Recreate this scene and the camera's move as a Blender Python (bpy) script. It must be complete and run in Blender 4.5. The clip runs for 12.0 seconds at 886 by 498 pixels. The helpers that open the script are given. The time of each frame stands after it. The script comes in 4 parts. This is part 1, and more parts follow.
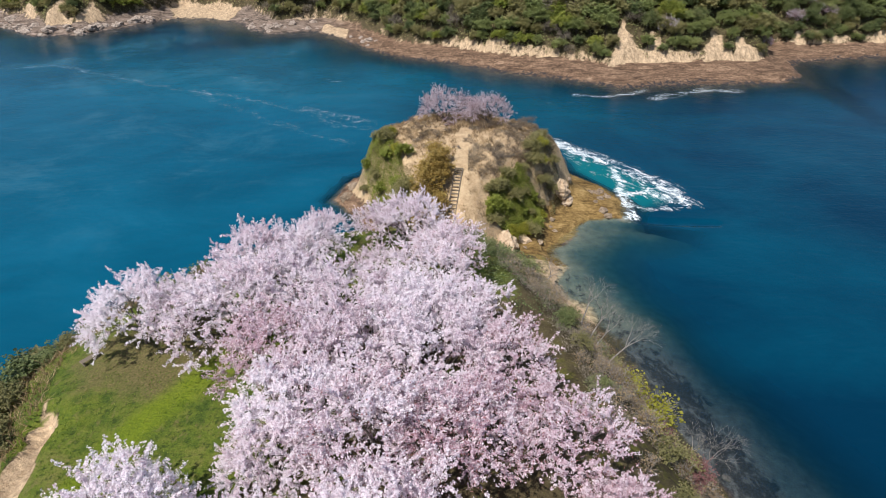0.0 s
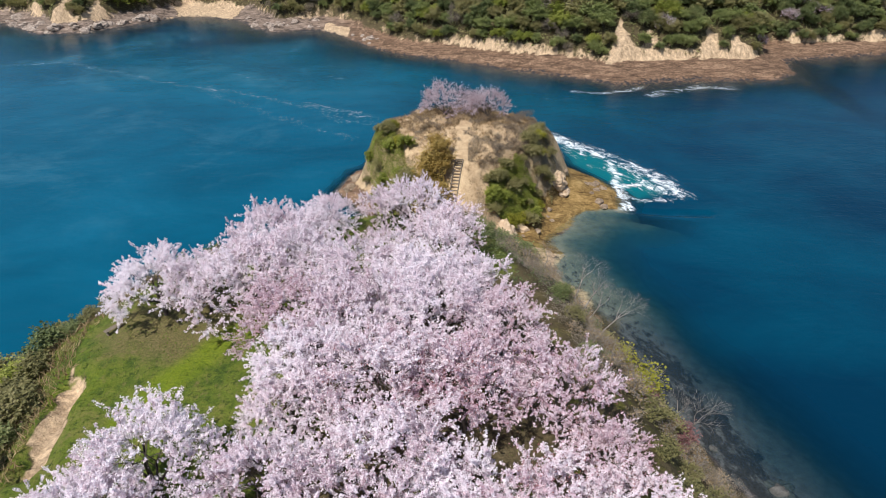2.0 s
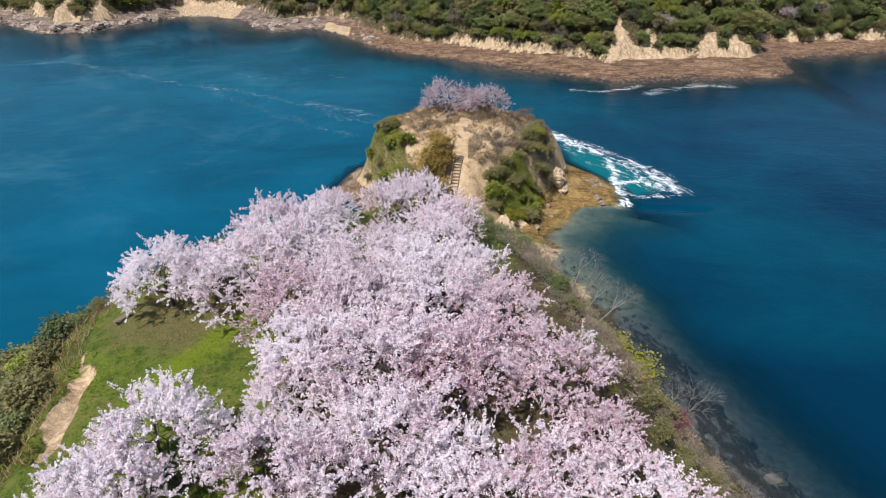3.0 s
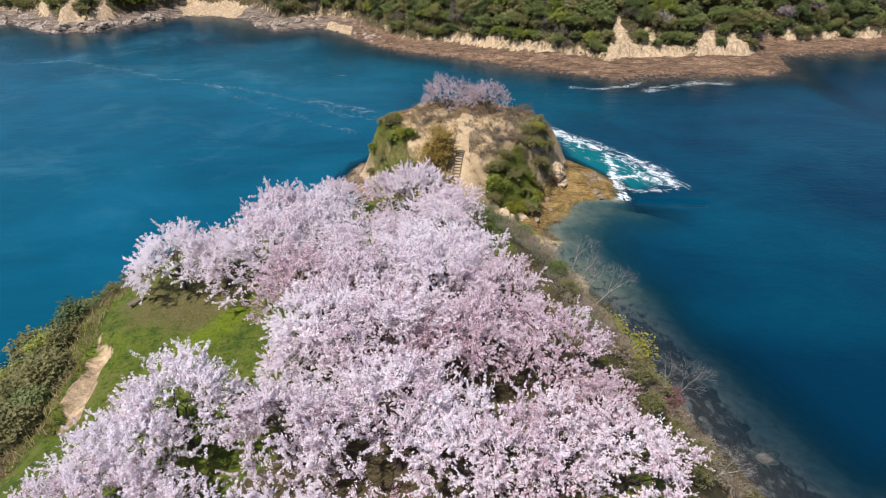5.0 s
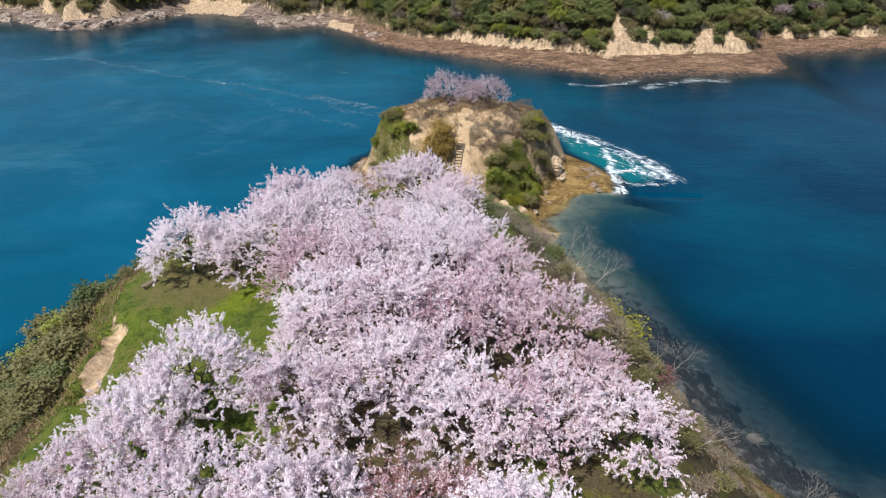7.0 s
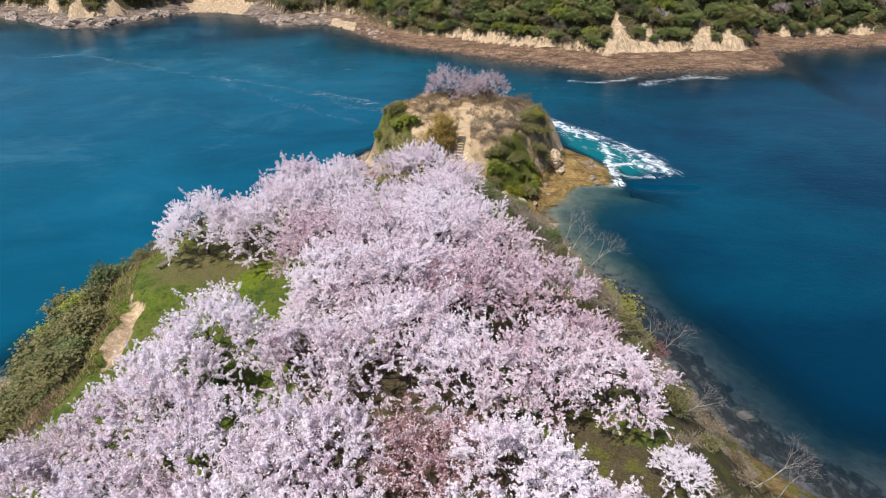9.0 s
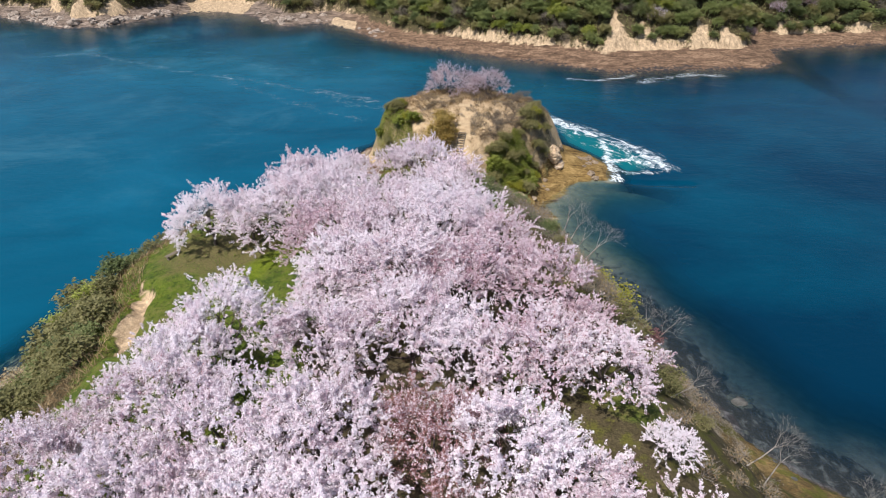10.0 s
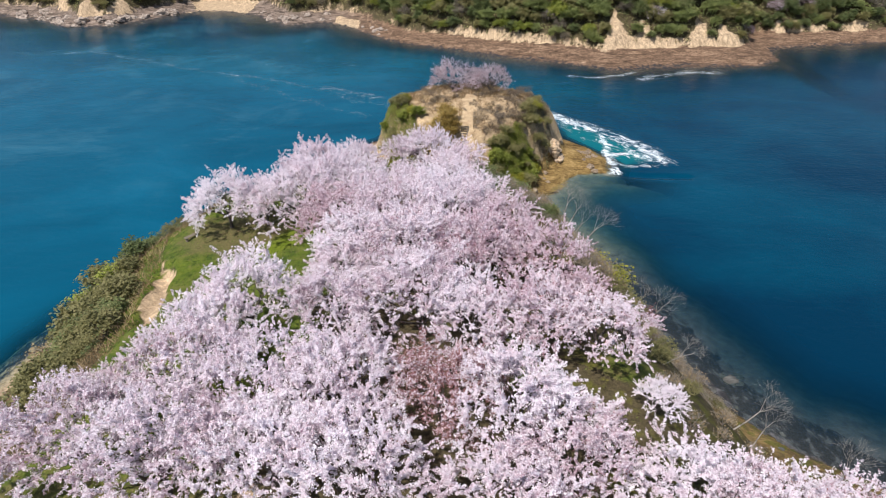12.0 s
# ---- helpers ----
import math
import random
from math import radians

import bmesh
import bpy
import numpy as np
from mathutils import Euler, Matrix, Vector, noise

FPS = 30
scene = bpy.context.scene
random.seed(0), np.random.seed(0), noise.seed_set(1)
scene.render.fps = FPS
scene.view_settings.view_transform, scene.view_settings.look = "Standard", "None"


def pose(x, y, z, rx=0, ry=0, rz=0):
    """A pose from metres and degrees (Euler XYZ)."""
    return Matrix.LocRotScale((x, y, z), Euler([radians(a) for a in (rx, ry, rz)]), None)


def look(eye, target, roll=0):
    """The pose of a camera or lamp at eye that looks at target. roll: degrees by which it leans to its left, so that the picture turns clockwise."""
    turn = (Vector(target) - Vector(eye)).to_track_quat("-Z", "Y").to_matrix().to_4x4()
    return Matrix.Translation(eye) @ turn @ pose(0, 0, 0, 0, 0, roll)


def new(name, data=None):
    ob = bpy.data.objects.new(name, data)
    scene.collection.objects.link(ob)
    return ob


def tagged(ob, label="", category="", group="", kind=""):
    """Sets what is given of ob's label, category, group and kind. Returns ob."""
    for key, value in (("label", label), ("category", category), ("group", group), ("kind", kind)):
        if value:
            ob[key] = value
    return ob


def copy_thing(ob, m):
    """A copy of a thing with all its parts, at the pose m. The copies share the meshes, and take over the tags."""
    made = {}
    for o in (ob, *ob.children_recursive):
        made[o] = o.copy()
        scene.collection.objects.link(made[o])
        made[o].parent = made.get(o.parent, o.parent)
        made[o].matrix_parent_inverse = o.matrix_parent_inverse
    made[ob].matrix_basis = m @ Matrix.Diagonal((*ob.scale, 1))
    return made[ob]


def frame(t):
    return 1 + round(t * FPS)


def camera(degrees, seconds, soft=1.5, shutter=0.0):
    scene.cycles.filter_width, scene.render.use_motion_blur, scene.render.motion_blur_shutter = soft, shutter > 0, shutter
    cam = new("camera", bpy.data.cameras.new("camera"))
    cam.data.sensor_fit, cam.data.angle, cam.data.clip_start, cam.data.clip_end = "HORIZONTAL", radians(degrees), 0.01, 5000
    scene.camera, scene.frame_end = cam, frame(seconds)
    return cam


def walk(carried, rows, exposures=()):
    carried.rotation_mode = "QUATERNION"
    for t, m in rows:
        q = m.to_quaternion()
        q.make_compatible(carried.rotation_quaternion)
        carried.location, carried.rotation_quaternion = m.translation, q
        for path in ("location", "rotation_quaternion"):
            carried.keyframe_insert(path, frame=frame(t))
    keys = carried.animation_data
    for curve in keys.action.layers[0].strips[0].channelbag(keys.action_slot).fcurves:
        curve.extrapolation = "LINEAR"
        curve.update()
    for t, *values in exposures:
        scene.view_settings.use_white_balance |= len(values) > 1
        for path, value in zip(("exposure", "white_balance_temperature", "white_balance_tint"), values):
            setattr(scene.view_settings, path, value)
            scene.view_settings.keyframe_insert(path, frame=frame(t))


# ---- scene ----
cam = camera(72.0, 12.0, soft=0.95)
PATH = [
    (0, (-0.089, 0.147, 47.007), (-0.126, 1.849, 45.958), 0.0),
    (0.5, (-0.037, -0.818, 47.009), (-0.075, 0.885, 45.961), 0.0),
    (1, (-0.03, -1.778, 47.037), (-0.068, -0.075, 45.988), 0.0),
    (1.5, (-0.089, -2.562, 47.031), (-0.126, -0.86, 45.983), 0.0),
    (2, (-0.164, -3.331, 46.993), (-0.2, -1.628, 45.946), 0.1),
    (2.5, (-0.197, -4.026, 47.003), (-0.234, -2.322, 45.955), 0.0),
    (3, (-0.139, -4.682, 47.029), (-0.176, -2.979, 45.982), -0.0),
    (5, (-0.179, -6.985, 46.951), (-0.219, -5.28, 45.905), -0.1),
    (5.5, (-0.196, -7.536, 46.94), (-0.237, -5.831, 45.894), -0.1),
    (6, (-0.198, -8.101, 46.921), (-0.238, -6.396, 45.875), -0.1),
    (6.5, (-0.228, -8.702, 46.893), (-0.267, -6.997, 45.847), -0.0),
    (7, (-0.251, -9.338, 46.844), (-0.291, -7.634, 45.798), -0.0),
    (9, (-0.325, -12.235, 46.673), (-0.367, -10.53, 45.628), -0.0),
    (9.5, (-0.375, -13.094, 46.727), (-0.417, -11.39, 45.68), -0.0),
    (10, (-0.415, -13.973, 46.711), (-0.457, -12.269, 45.666), -0.1),
    (10.5, (-0.445, -14.825, 46.755), (-0.488, -13.12, 45.709), -0.1),
    (11, (-0.541, -15.713, 46.726), (-0.585, -14.008, 45.682), -0.1),
    (11.5, (-0.668, -16.619, 46.725), (-0.712, -14.913, 45.682), -0.1),
    (12, (-0.735, -17.408, 46.73), (-0.78, -15.702, 45.686), -0.1),
]
walk(cam, [(t, look(eye, target, roll)) for t, eye, target, roll in PATH], [(0.0, 0.11), (6.0, 0.13), (12.0, 0.17)])

# ---- sky, sun, exposure ----
SUN_FROM = Vector((-0.40, -0.58, 1.12)).normalized()
world = bpy.data.worlds.new("sky")
world.use_nodes = True
scene.world = world
wn, wl = world.node_tree.nodes, world.node_tree.links
sky = wn.new("ShaderNodeTexSky")
sky.sky_type, sky.sun_disc = "NISHITA", False
sky.sun_elevation = math.asin(SUN_FROM.z)
sky.sun_rotation = math.atan2(SUN_FROM.x, SUN_FROM.y)
sky.air_density, sky.dust_density, sky.ozone_density = 1.0, 0.4, 2.5
wl.new(sky.outputs[0], wn["Background"].inputs[0])
wn["Background"].inputs[1].default_value = 0.09
sun = new("sun", bpy.data.lights.new("sun", "SUN"))
sun.data.energy, sun.data.angle, sun.data.color = 5.0, radians(0.6), (1.0, 0.96, 0.93)
sun.matrix_world = look(SUN_FROM * 300, (0, 0, 0))


# ---- small tools ----
def lattice(i, j, seed):
    h = (i * 374761393 + j * 668265263 + seed * 974711) & 0xFFFFFFFF
    h = ((h ^ (h >> 13)) * 1274126177) & 0xFFFFFFFF
    return ((h ^ (h >> 16)) & 0xFFFF) / 65535.0


def value_noise(x, y, seed=0):
    x, y = np.asarray(x, float), np.asarray(y, float)
    i, j = np.floor(x).astype(np.int64), np.floor(y).astype(np.int64)
    u, v = x - i, y - j
    u, v = u * u * (3 - 2 * u), v * v * (3 - 2 * v)
    a, b = lattice(i, j, seed), lattice(i + 1, j, seed)
    c, d = lattice(i, j + 1, seed), lattice(i + 1, j + 1, seed)
    return (a * (1 - u) + b * u) * (1 - v) + (c * (1 - u) + d * u) * v


def fbm(x, y, seed=0, octaves=4):
    """Layered noise about 0, within about -0.5 to 0.5."""
    total, gain, freq = 0.0, 0.5, 1.0
    for k in range(octaves):
        total = total + gain * (value_noise(np.asarray(x) * freq, np.asarray(y) * freq, seed + 17 * k) - 0.5)
        gain, freq = gain * 0.5, freq * 2.03
    return total


def smooth(a, b, x):
    t = np.clip((np.asarray(x, float) - a) / (b - a), 0, 1)
    return t * t * (3 - 2 * t)


def inside(poly, x, y):
    """Signed distance to a closed outline, positive inside it."""
    x, y = np.asarray(x, float), np.asarray(y, float)
    best, within = np.full(x.shape, 1e9), np.zeros(x.shape, bool)
    for (ax, ay), (bx, by) in zip(poly, poly[1:] + poly[:1]):
        ex, ey = bx - ax, by - ay
        s = np.clip(((x - ax) * ex + (y - ay) * ey) / (ex * ex + ey * ey), 0, 1)
        best = np.minimum(best, np.hypot(x - ax - s * ex, y - ay - s * ey))
        if ay != by:
            within ^= ((ay > y) != (by > y)) & (x < ex * (y - ay) / ey + ax)
    return np.where(within, best, -best)


def along(line, x, y):
    """Distance to an open line."""
    best = np.full(np.shape(x), 1e9)
    for (ax, ay), (bx, by) in zip(line, line[1:]):
        ex, ey = bx - ax, by - ay
        s = np.clip(((x - ax) * ex + (y - ay) * ey) / (ex * ex + ey * ey), 0, 1)
        best = np.minimum(best, np.hypot(x - ax - s * ex, y - ay - s * ey))
    return best


def mesh_of(name, verts, faces, material, shade=False):
    verts, faces = np.asarray(verts, np.float32), np.asarray(faces, np.int32)
    k = faces.shape[1]
    me = bpy.data.meshes.new(name)
    me.vertices.add(len(verts))
    me.vertices.foreach_set("co", verts.ravel())
    me.loops.add(faces.size)
    me.loops.foreach_set("vertex_index", faces.ravel())
    me.polygons.add(len(faces))
    me.polygons.foreach_set("loop_start", np.arange(0, faces.size, k, dtype=np.int32))
    me.polygons.foreach_set("use_smooth", np.full(len(faces), shade, bool))
    me.update(calc_edges=True)
    me.materials.append(material)
    return me


def part(name, me, parent=None, label=""):
    ob = new(name, me)
    ob.parent = parent
    return tagged(ob, label)


def box_bm(sx, sy, sz, at=(0, 0, 0), bevel=0.015, turn=0.0):
    bm = bmesh.new()
    bmesh.ops.create_cube(bm, size=1, matrix=Matrix.Translation(at) @ Matrix.Rotation(turn, 4, "Z") @ Matrix.Diagonal((sx, sy, sz, 1)))
    if bevel:
        bmesh.ops.bevel(bm, geom=bm.edges[:], offset=bevel, segments=1, affect="EDGES")
    return bm


def bm_mesh(name, bm, material):
    me = bpy.data.meshes.new(name)
    bm.to_mesh(me)
    bm.free()
    me.materials.append(material)
    return me


# ---- materials ----
class Nodes:
    def __init__(self, name):
        self.mat = bpy.data.materials.new(name)
        self.mat.use_nodes = True
        self.tree = self.mat.node_tree
        self.tree.nodes.clear()
        self.out = self.add("ShaderNodeOutputMaterial")

    def add(self, kind, **values):
        n = self.tree.nodes.new(kind)
        for key, v in values.items():
            setattr(n, key, v)
        return n

    def put(self, socket, value):
        if hasattr(value, "is_output"):
            self.tree.links.new(value, socket)
        elif isinstance(value, (tuple, list)) and len(value) == 3 and socket.type == "RGBA":
            socket.default_value = (*value, 1)
        else:
            socket.default_value = value

    def noise(self, scale, detail=4.0, rough=0.55, vector=None, warp=0.0):
        n = self.add("ShaderNodeTexNoise")
        for key, v in (("Scale", scale), ("Detail", detail), ("Roughness", rough), ("Distortion", warp)):
            n.inputs[key].default_value = v
        self.put(n.inputs["Vector"], vector if vector is not None else self.place())
        return n.outputs["Fac"]

    def place(self, stretch=(1, 1, 1), turn=(0, 0, 0), kind="POINT"):
        c = self.add("ShaderNodeNewGeometry").outputs["Position"]
        m = self.add("ShaderNodeMapping", vector_type=kind)
        m.inputs["Scale"].default_value, m.inputs["Rotation"].default_value = stretch, turn
        self.put(m.inputs["Vector"], c)
        return m.outputs[0]

    def math(self, op, a, b=0.0, c=0.0):
        n = self.add("ShaderNodeMath", operation=op)
        for s, v in zip(n.inputs, (a, b, c)):
            self.put(s, v)
        return n.outputs[0]

    def step(self, x, lo, hi, a=0.0, b=1.0):
        n = self.add("ShaderNodeMapRange", interpolation_type="SMOOTHSTEP")
        for s, v in zip(n.inputs, (x, lo, hi, a, b)):
            self.put(s, v)
        return n.outputs[0]

    def mix(self, fac, a, b, blend="MIX"):
        n = self.add("ShaderNodeMix", data_type="RGBA", blend_type=blend)
        self.put(n.inputs[0], fac)
        self.put(n.inputs[6], a)
        self.put(n.inputs[7], b)
        return n.outputs[2]

    def ramp(self, fac, *stops):
        n = self.add("ShaderNodeValToRGB")
        el = n.color_ramp.elements
        while len(el) < len(stops):
            el.new(0.5)
        for e, (at, colour) in zip(el, stops):
            e.position, e.color = at, (*colour, 1)
        self.put(n.inputs[0], fac)
        return n.outputs[0]

    def attribute(self, name, channel="Fac"):
        return self.add("ShaderNodeAttribute", attribute_name=name).outputs[channel]

    def bump(self, height, strength=0.5, distance=0.1):
        n = self.add("ShaderNodeBump")
        n.inputs["Strength"].default_value, n.inputs["Distance"].default_value = strength, distance
        self.put(n.inputs["Height"], height)
        return n.outputs[0]

    def surface(self, colour, rough=0.8, normal=None, spec=0.3, metal=0.0):
        p = self.add("ShaderNodeBsdfPrincipled")
        self.put(p.inputs["Base Color"], colour)
        self.put(p.inputs["Roughness"], rough)
        p.inputs["Specular IOR Level"].default_value, p.inputs["Metallic"].default_value = spec, metal
        if normal is not None:
            self.put(p.inputs["Normal"], normal)
        return p.outputs[0]

    def done(self, shader):
        self.put(self.out.inputs["Surface"], shader)
        return self.mat


def leaf_material(name, stops, through_light=0.3, patch=0.25, patch_scale=0.6, rough=0.6, clump=0.0):
    """Leaves or petals: each island its own tone, patches of tone over the crown, some light passing through."""
    n = Nodes(name)
    rnd = n.add("ShaderNodeNewGeometry").outputs["Random Per Island"]
    own = n.add("ShaderNodeObjectInfo").outputs["Random"]
    big = n.noise(patch_scale, 2.0)
    v = n.math("ADD", n.math("MULTIPLY", rnd, 0.62), n.math("MULTIPLY", n.math("SUBTRACT", big, 0.5), patch * 4))
    v = n.math("ADD", v, n.math("MULTIPLY", own, 0.3))
    if clump:
        # tone clumps paint in some of the crown's self-shadow
        v = n.math("ADD", v, n.math("MULTIPLY", n.math("SUBTRACT", n.noise(3.2, 3.0, 0.7), 0.51), clump))
    col = n.ramp(v, *stops)
    p = n.surface(col, rough, None, 0.2)
    t = n.add("ShaderNodeBsdfTranslucent")
    n.put(t.inputs[0], col)
    m = n.add("ShaderNodeMixShader")
    m.inputs[0].default_value = through_light
    n.put(m.inputs[1], p)
    n.put(m.inputs[2], t.outputs[0])
    return n.done(m.outputs[0])


def bark_material(name, dark, pale, scale=5.0):
    n = Nodes(name)
    g = n.noise(scale, 5.0, 0.65, n.place((1, 1, 0.35)))
    fine = n.noise(scale * 7, 3.0)
    col = n.mix(n.step(n.math("ADD", g, n.math("MULTIPLY", fine, 0.25)), 0.45, 0.8), dark, pale)
    return n.done(n.surface(col, 0.85, n.bump(g, 0.6, 0.03)))


def ground_material():
    n = Nodes("ground")
    cover = n.attribute("cover", "Color")
    rgb = n.add("ShaderNodeSeparateColor")
    n.put(rgb.inputs[0], cover)
    big, mid, fine = n.noise(0.16, 4.0), n.noise(0.9, 5.0, 0.6), n.noise(7.0, 4.0, 0.65)
    grain = n.noise(28.0, 2.0)
    ragged = n.math("ADD", n.math("MULTIPLY", n.math("SUBTRACT", mid, 0.5), 0.9), n.math("MULTIPLY", n.math("SUBTRACT", fine, 0.5), 0.7))
    # leaf litter and bare earth
    col = n.ramp(n.math("ADD", n.math("MULTIPLY", fine, 0.6), n.math("MULTIPLY", mid, 0.4)), (0.3, (0.036, 0.028, 0.014)), (0.5, (0.078, 0.062, 0.032)), (0.72, (0.15, 0.12, 0.066)))
    # brown shore rock with tilted beds
    beds = n.noise(0.55, 6.0, 0.68, n.place((0.35, 1.0, 2.6), (0.25, 0.12, 0.3)), 0.6)
    rock = n.ramp(n.math("ADD", n.math("MULTIPLY", beds, 0.75), n.math("MULTIPLY", fine, 0.25)), (0.34, (0.050, 0.031, 0.021)), (0.46, (0.155, 0.096, 0.062)), (0.58, (0.28, 0.178, 0.114)), (0.74, (0.50, 0.36, 0.24)))
    chip = n.noise(2.3, 5.0, 0.7, n.place((0.6, 1.0, 1.6)), 0.5)
    rock = n.mix(n.step(chip, 0.42, 0.62), rock, n.mix(0.6, rock, (0.045, 0.030, 0.018)))
    ash = n.ramp(n.math("ADD", n.math("MULTIPLY", beds, 0.7), n.math("MULTIPLY", chip, 0.3)), (0.38, (0.035, 0.027, 0.022)), (0.47, (0.14, 0.105, 0.082)), (0.57, (0.25, 0.19, 0.15)), (0.70, (0.48, 0.39, 0.32)))
    rock = n.mix(n.attribute("ashen"), rock, ash)
    col = n.mix(n.step(n.math("ADD", rgb.outputs["Blue"], ragged), 0.35, 0.6), col, rock)
    # pale sandstone, sand and dry slopes
    runs = n.noise(0.8, 5.0, 0.66, n.place((1.6, 1.6, 0.3)), 0.4)
    pale = n.ramp(n.math("ADD", n.math("MULTIPLY", runs, 0.65), n.math("MULTIPLY", fine, 0.35)), (0.33, (0.17, 0.118, 0.07)), (0.47, (0.38, 0.28, 0.18)), (0.60, (0.62, 0.455, 0.29)), (0.76, (0.78, 0.635, 0.45)))
    pale = n.mix(n.step(chip, 0.50, 0.66, 0.0, 0.5), pale, (0.22, 0.145, 0.082))
    col = n.mix(n.step(n.math("ADD", rgb.outputs["Green"], ragged), 0.38, 0.62), col, pale)
    # dry hill grass of the islet
    hay = n.attribute("hay")
    col = n.mix(n.step(n.math("ADD", hay, n.math("MULTIPLY", ragged, 0.8)), 0.4, 0.62), col, n.ramp(n.math("ADD", n.math("MULTIPLY", fine, 0.55), n.math("MULTIPLY", mid, 0.45)), (0.3, (0.20, 0.132, 0.076)), (0.47, (0.44, 0.315, 0.185)), (0.66, (0.64, 0.49, 0.31))))
    # golden-brown wet ledge
    ledge = n.ramp(n.math("ADD", n.math("MULTIPLY", beds, 0.6), n.math("MULTIPLY", chip, 0.4)), (0.36, (0.050, 0.030, 0.011)), (0.46, (0.16, 0.100, 0.036)), (0.56, (0.29, 0.190, 0.072)), (0.70, (0.46, 0.325, 0.15)))
    col = n.mix(n.step(n.math("ADD", n.attribute("ochre"), n.math("MULTIPLY", ragged, 0.6)), 0.35, 0.65), col, ledge)
    moss = n.step(n.math("ADD", n.noise(0.55, 4.0, 0.6), n.math("MULTIPLY", ragged, 0.25)), 0.47, 0.60, 0.0, 0.9)
    col = n.mix(n.math("MULTIPLY", moss, n.attribute("mossy")), col, n.ramp(fine, (0.3, (0.055, 0.058, 0.012)), (0.7, (0.150, 0.140, 0.03))))
    # turf: fresh, yellowish and worn
    turf = n.ramp(n.math("ADD", n.math("MULTIPLY", mid, 0.45), n.math("ADD", n.math("MULTIPLY", big, 0.25), n.math("MULTIPLY", n.math("ADD", grain, fine), 0.18))),
                  (0.38, (0.024, 0.046, 0.009)), (0.45, (0.060, 0.094, 0.014)), (0.53, (0.105, 0.135, 0.018)), (0.62, (0.155, 0.150, 0.04)))
    worn = n.attribute("worn")
    clump = n.noise(2.6, 5.0, 0.72)
    turf = n.mix(n.step(clump, 0.50, 0.64, 0.0, 0.85), turf, (0.026, 0.046, 0.009))
    turf = n.mix(n.step(n.noise(5.5, 5.0, 0.75), 0.50, 0.70, 0.0, 0.45), turf, (0.030, 0.040, 0.012))
    turf = n.mix(n.step(n.noise(1.7, 5.0, 0.7, n.place((1.0, 0.5, 1.0), (0, 0, 0.5))), 0.54, 0.68, 0.0, 0.7), turf, (0.150, 0.125, 0.05))
    turf = n.mix(n.step(n.math("ADD", worn, n.math("MULTIPLY", ragged, 0.5)), 0.3, 0.75), turf, n.ramp(fine, (0.32, (0.070, 0.066, 0.022)), (0.68, (0.175, 0.142, 0.062))))
    turf = n.mix(n.step(n.math("ADD", n.attribute("lush"), n.math("MULTIPLY", ragged, 0.7)), 0.2, 0.95), turf, n.ramp(fine, (0.3, (0.090, 0.135, 0.008)), (0.7, (0.165, 0.205, 0.014))))
    col = n.mix(n.step(n.math("ADD", rgb.outputs["Red"], n.math("MULTIPLY", ragged, 0.7)), 0.35, 0.6), col, turf)
    # grey shingle and silt of the bay
    silt_and_sky = n.ramp(n.math("ADD", n.math("MULTIPLY", fine, 0.5), n.math("MULTIPLY", mid, 0.5)), (0.32, (0.062, 0.060, 0.062)), (0.5, (0.120, 0.116, 0.118)), (0.7, (0.19, 0.182, 0.178)))
    silt_and_sky = n.mix(n.attribute("shoal"), silt_and_sky, n.ramp(n.math("ADD", n.math("MULTIPLY", fine, 0.5), n.math("MULTIPLY", mid, 0.5)), (0.32, (0.11, 0.112, 0.09)), (0.5, (0.21, 0.205, 0.16)), (0.7, (0.31, 0.295, 0.225))))
    col = n.mix(n.step(n.math("ADD", n.attribute("shingle"), n.math("MULTIPLY", ragged, 0.5)), 0.3, 0.7), col, silt_and_sky)
    # weed and stones under and beside the water
    weed = n.attribute("weed")
    clumps = n.math("MULTIPLY", n.math("SUBTRACT", n.noise(0.95, 7.0, 0.7, n.place((1.0, 0.7, 1.0), (0, 0, 0.5)), 0.4), 0.5), 2.6)
    col = n.mix(n.step(n.math("ADD", weed, n.math("MULTIPLY", clumps, n.step(weed, 0.0, 0.4))), 0.35, 0.8), col, n.ramp(fine, (0.35, (0.020, 0.021, 0.022)), (0.7, (0.060, 0.056, 0.058))))
    h = n.math("ADD", n.math("MULTIPLY", mid, 0.5), n.math("ADD", n.math("MULTIPLY", fine, 0.25), n.math("MULTIPLY", beds, 0.5)))
    return n.done(n.surface(col, 0.92, n.bump(h, 0.8, 0.35), 0.15))


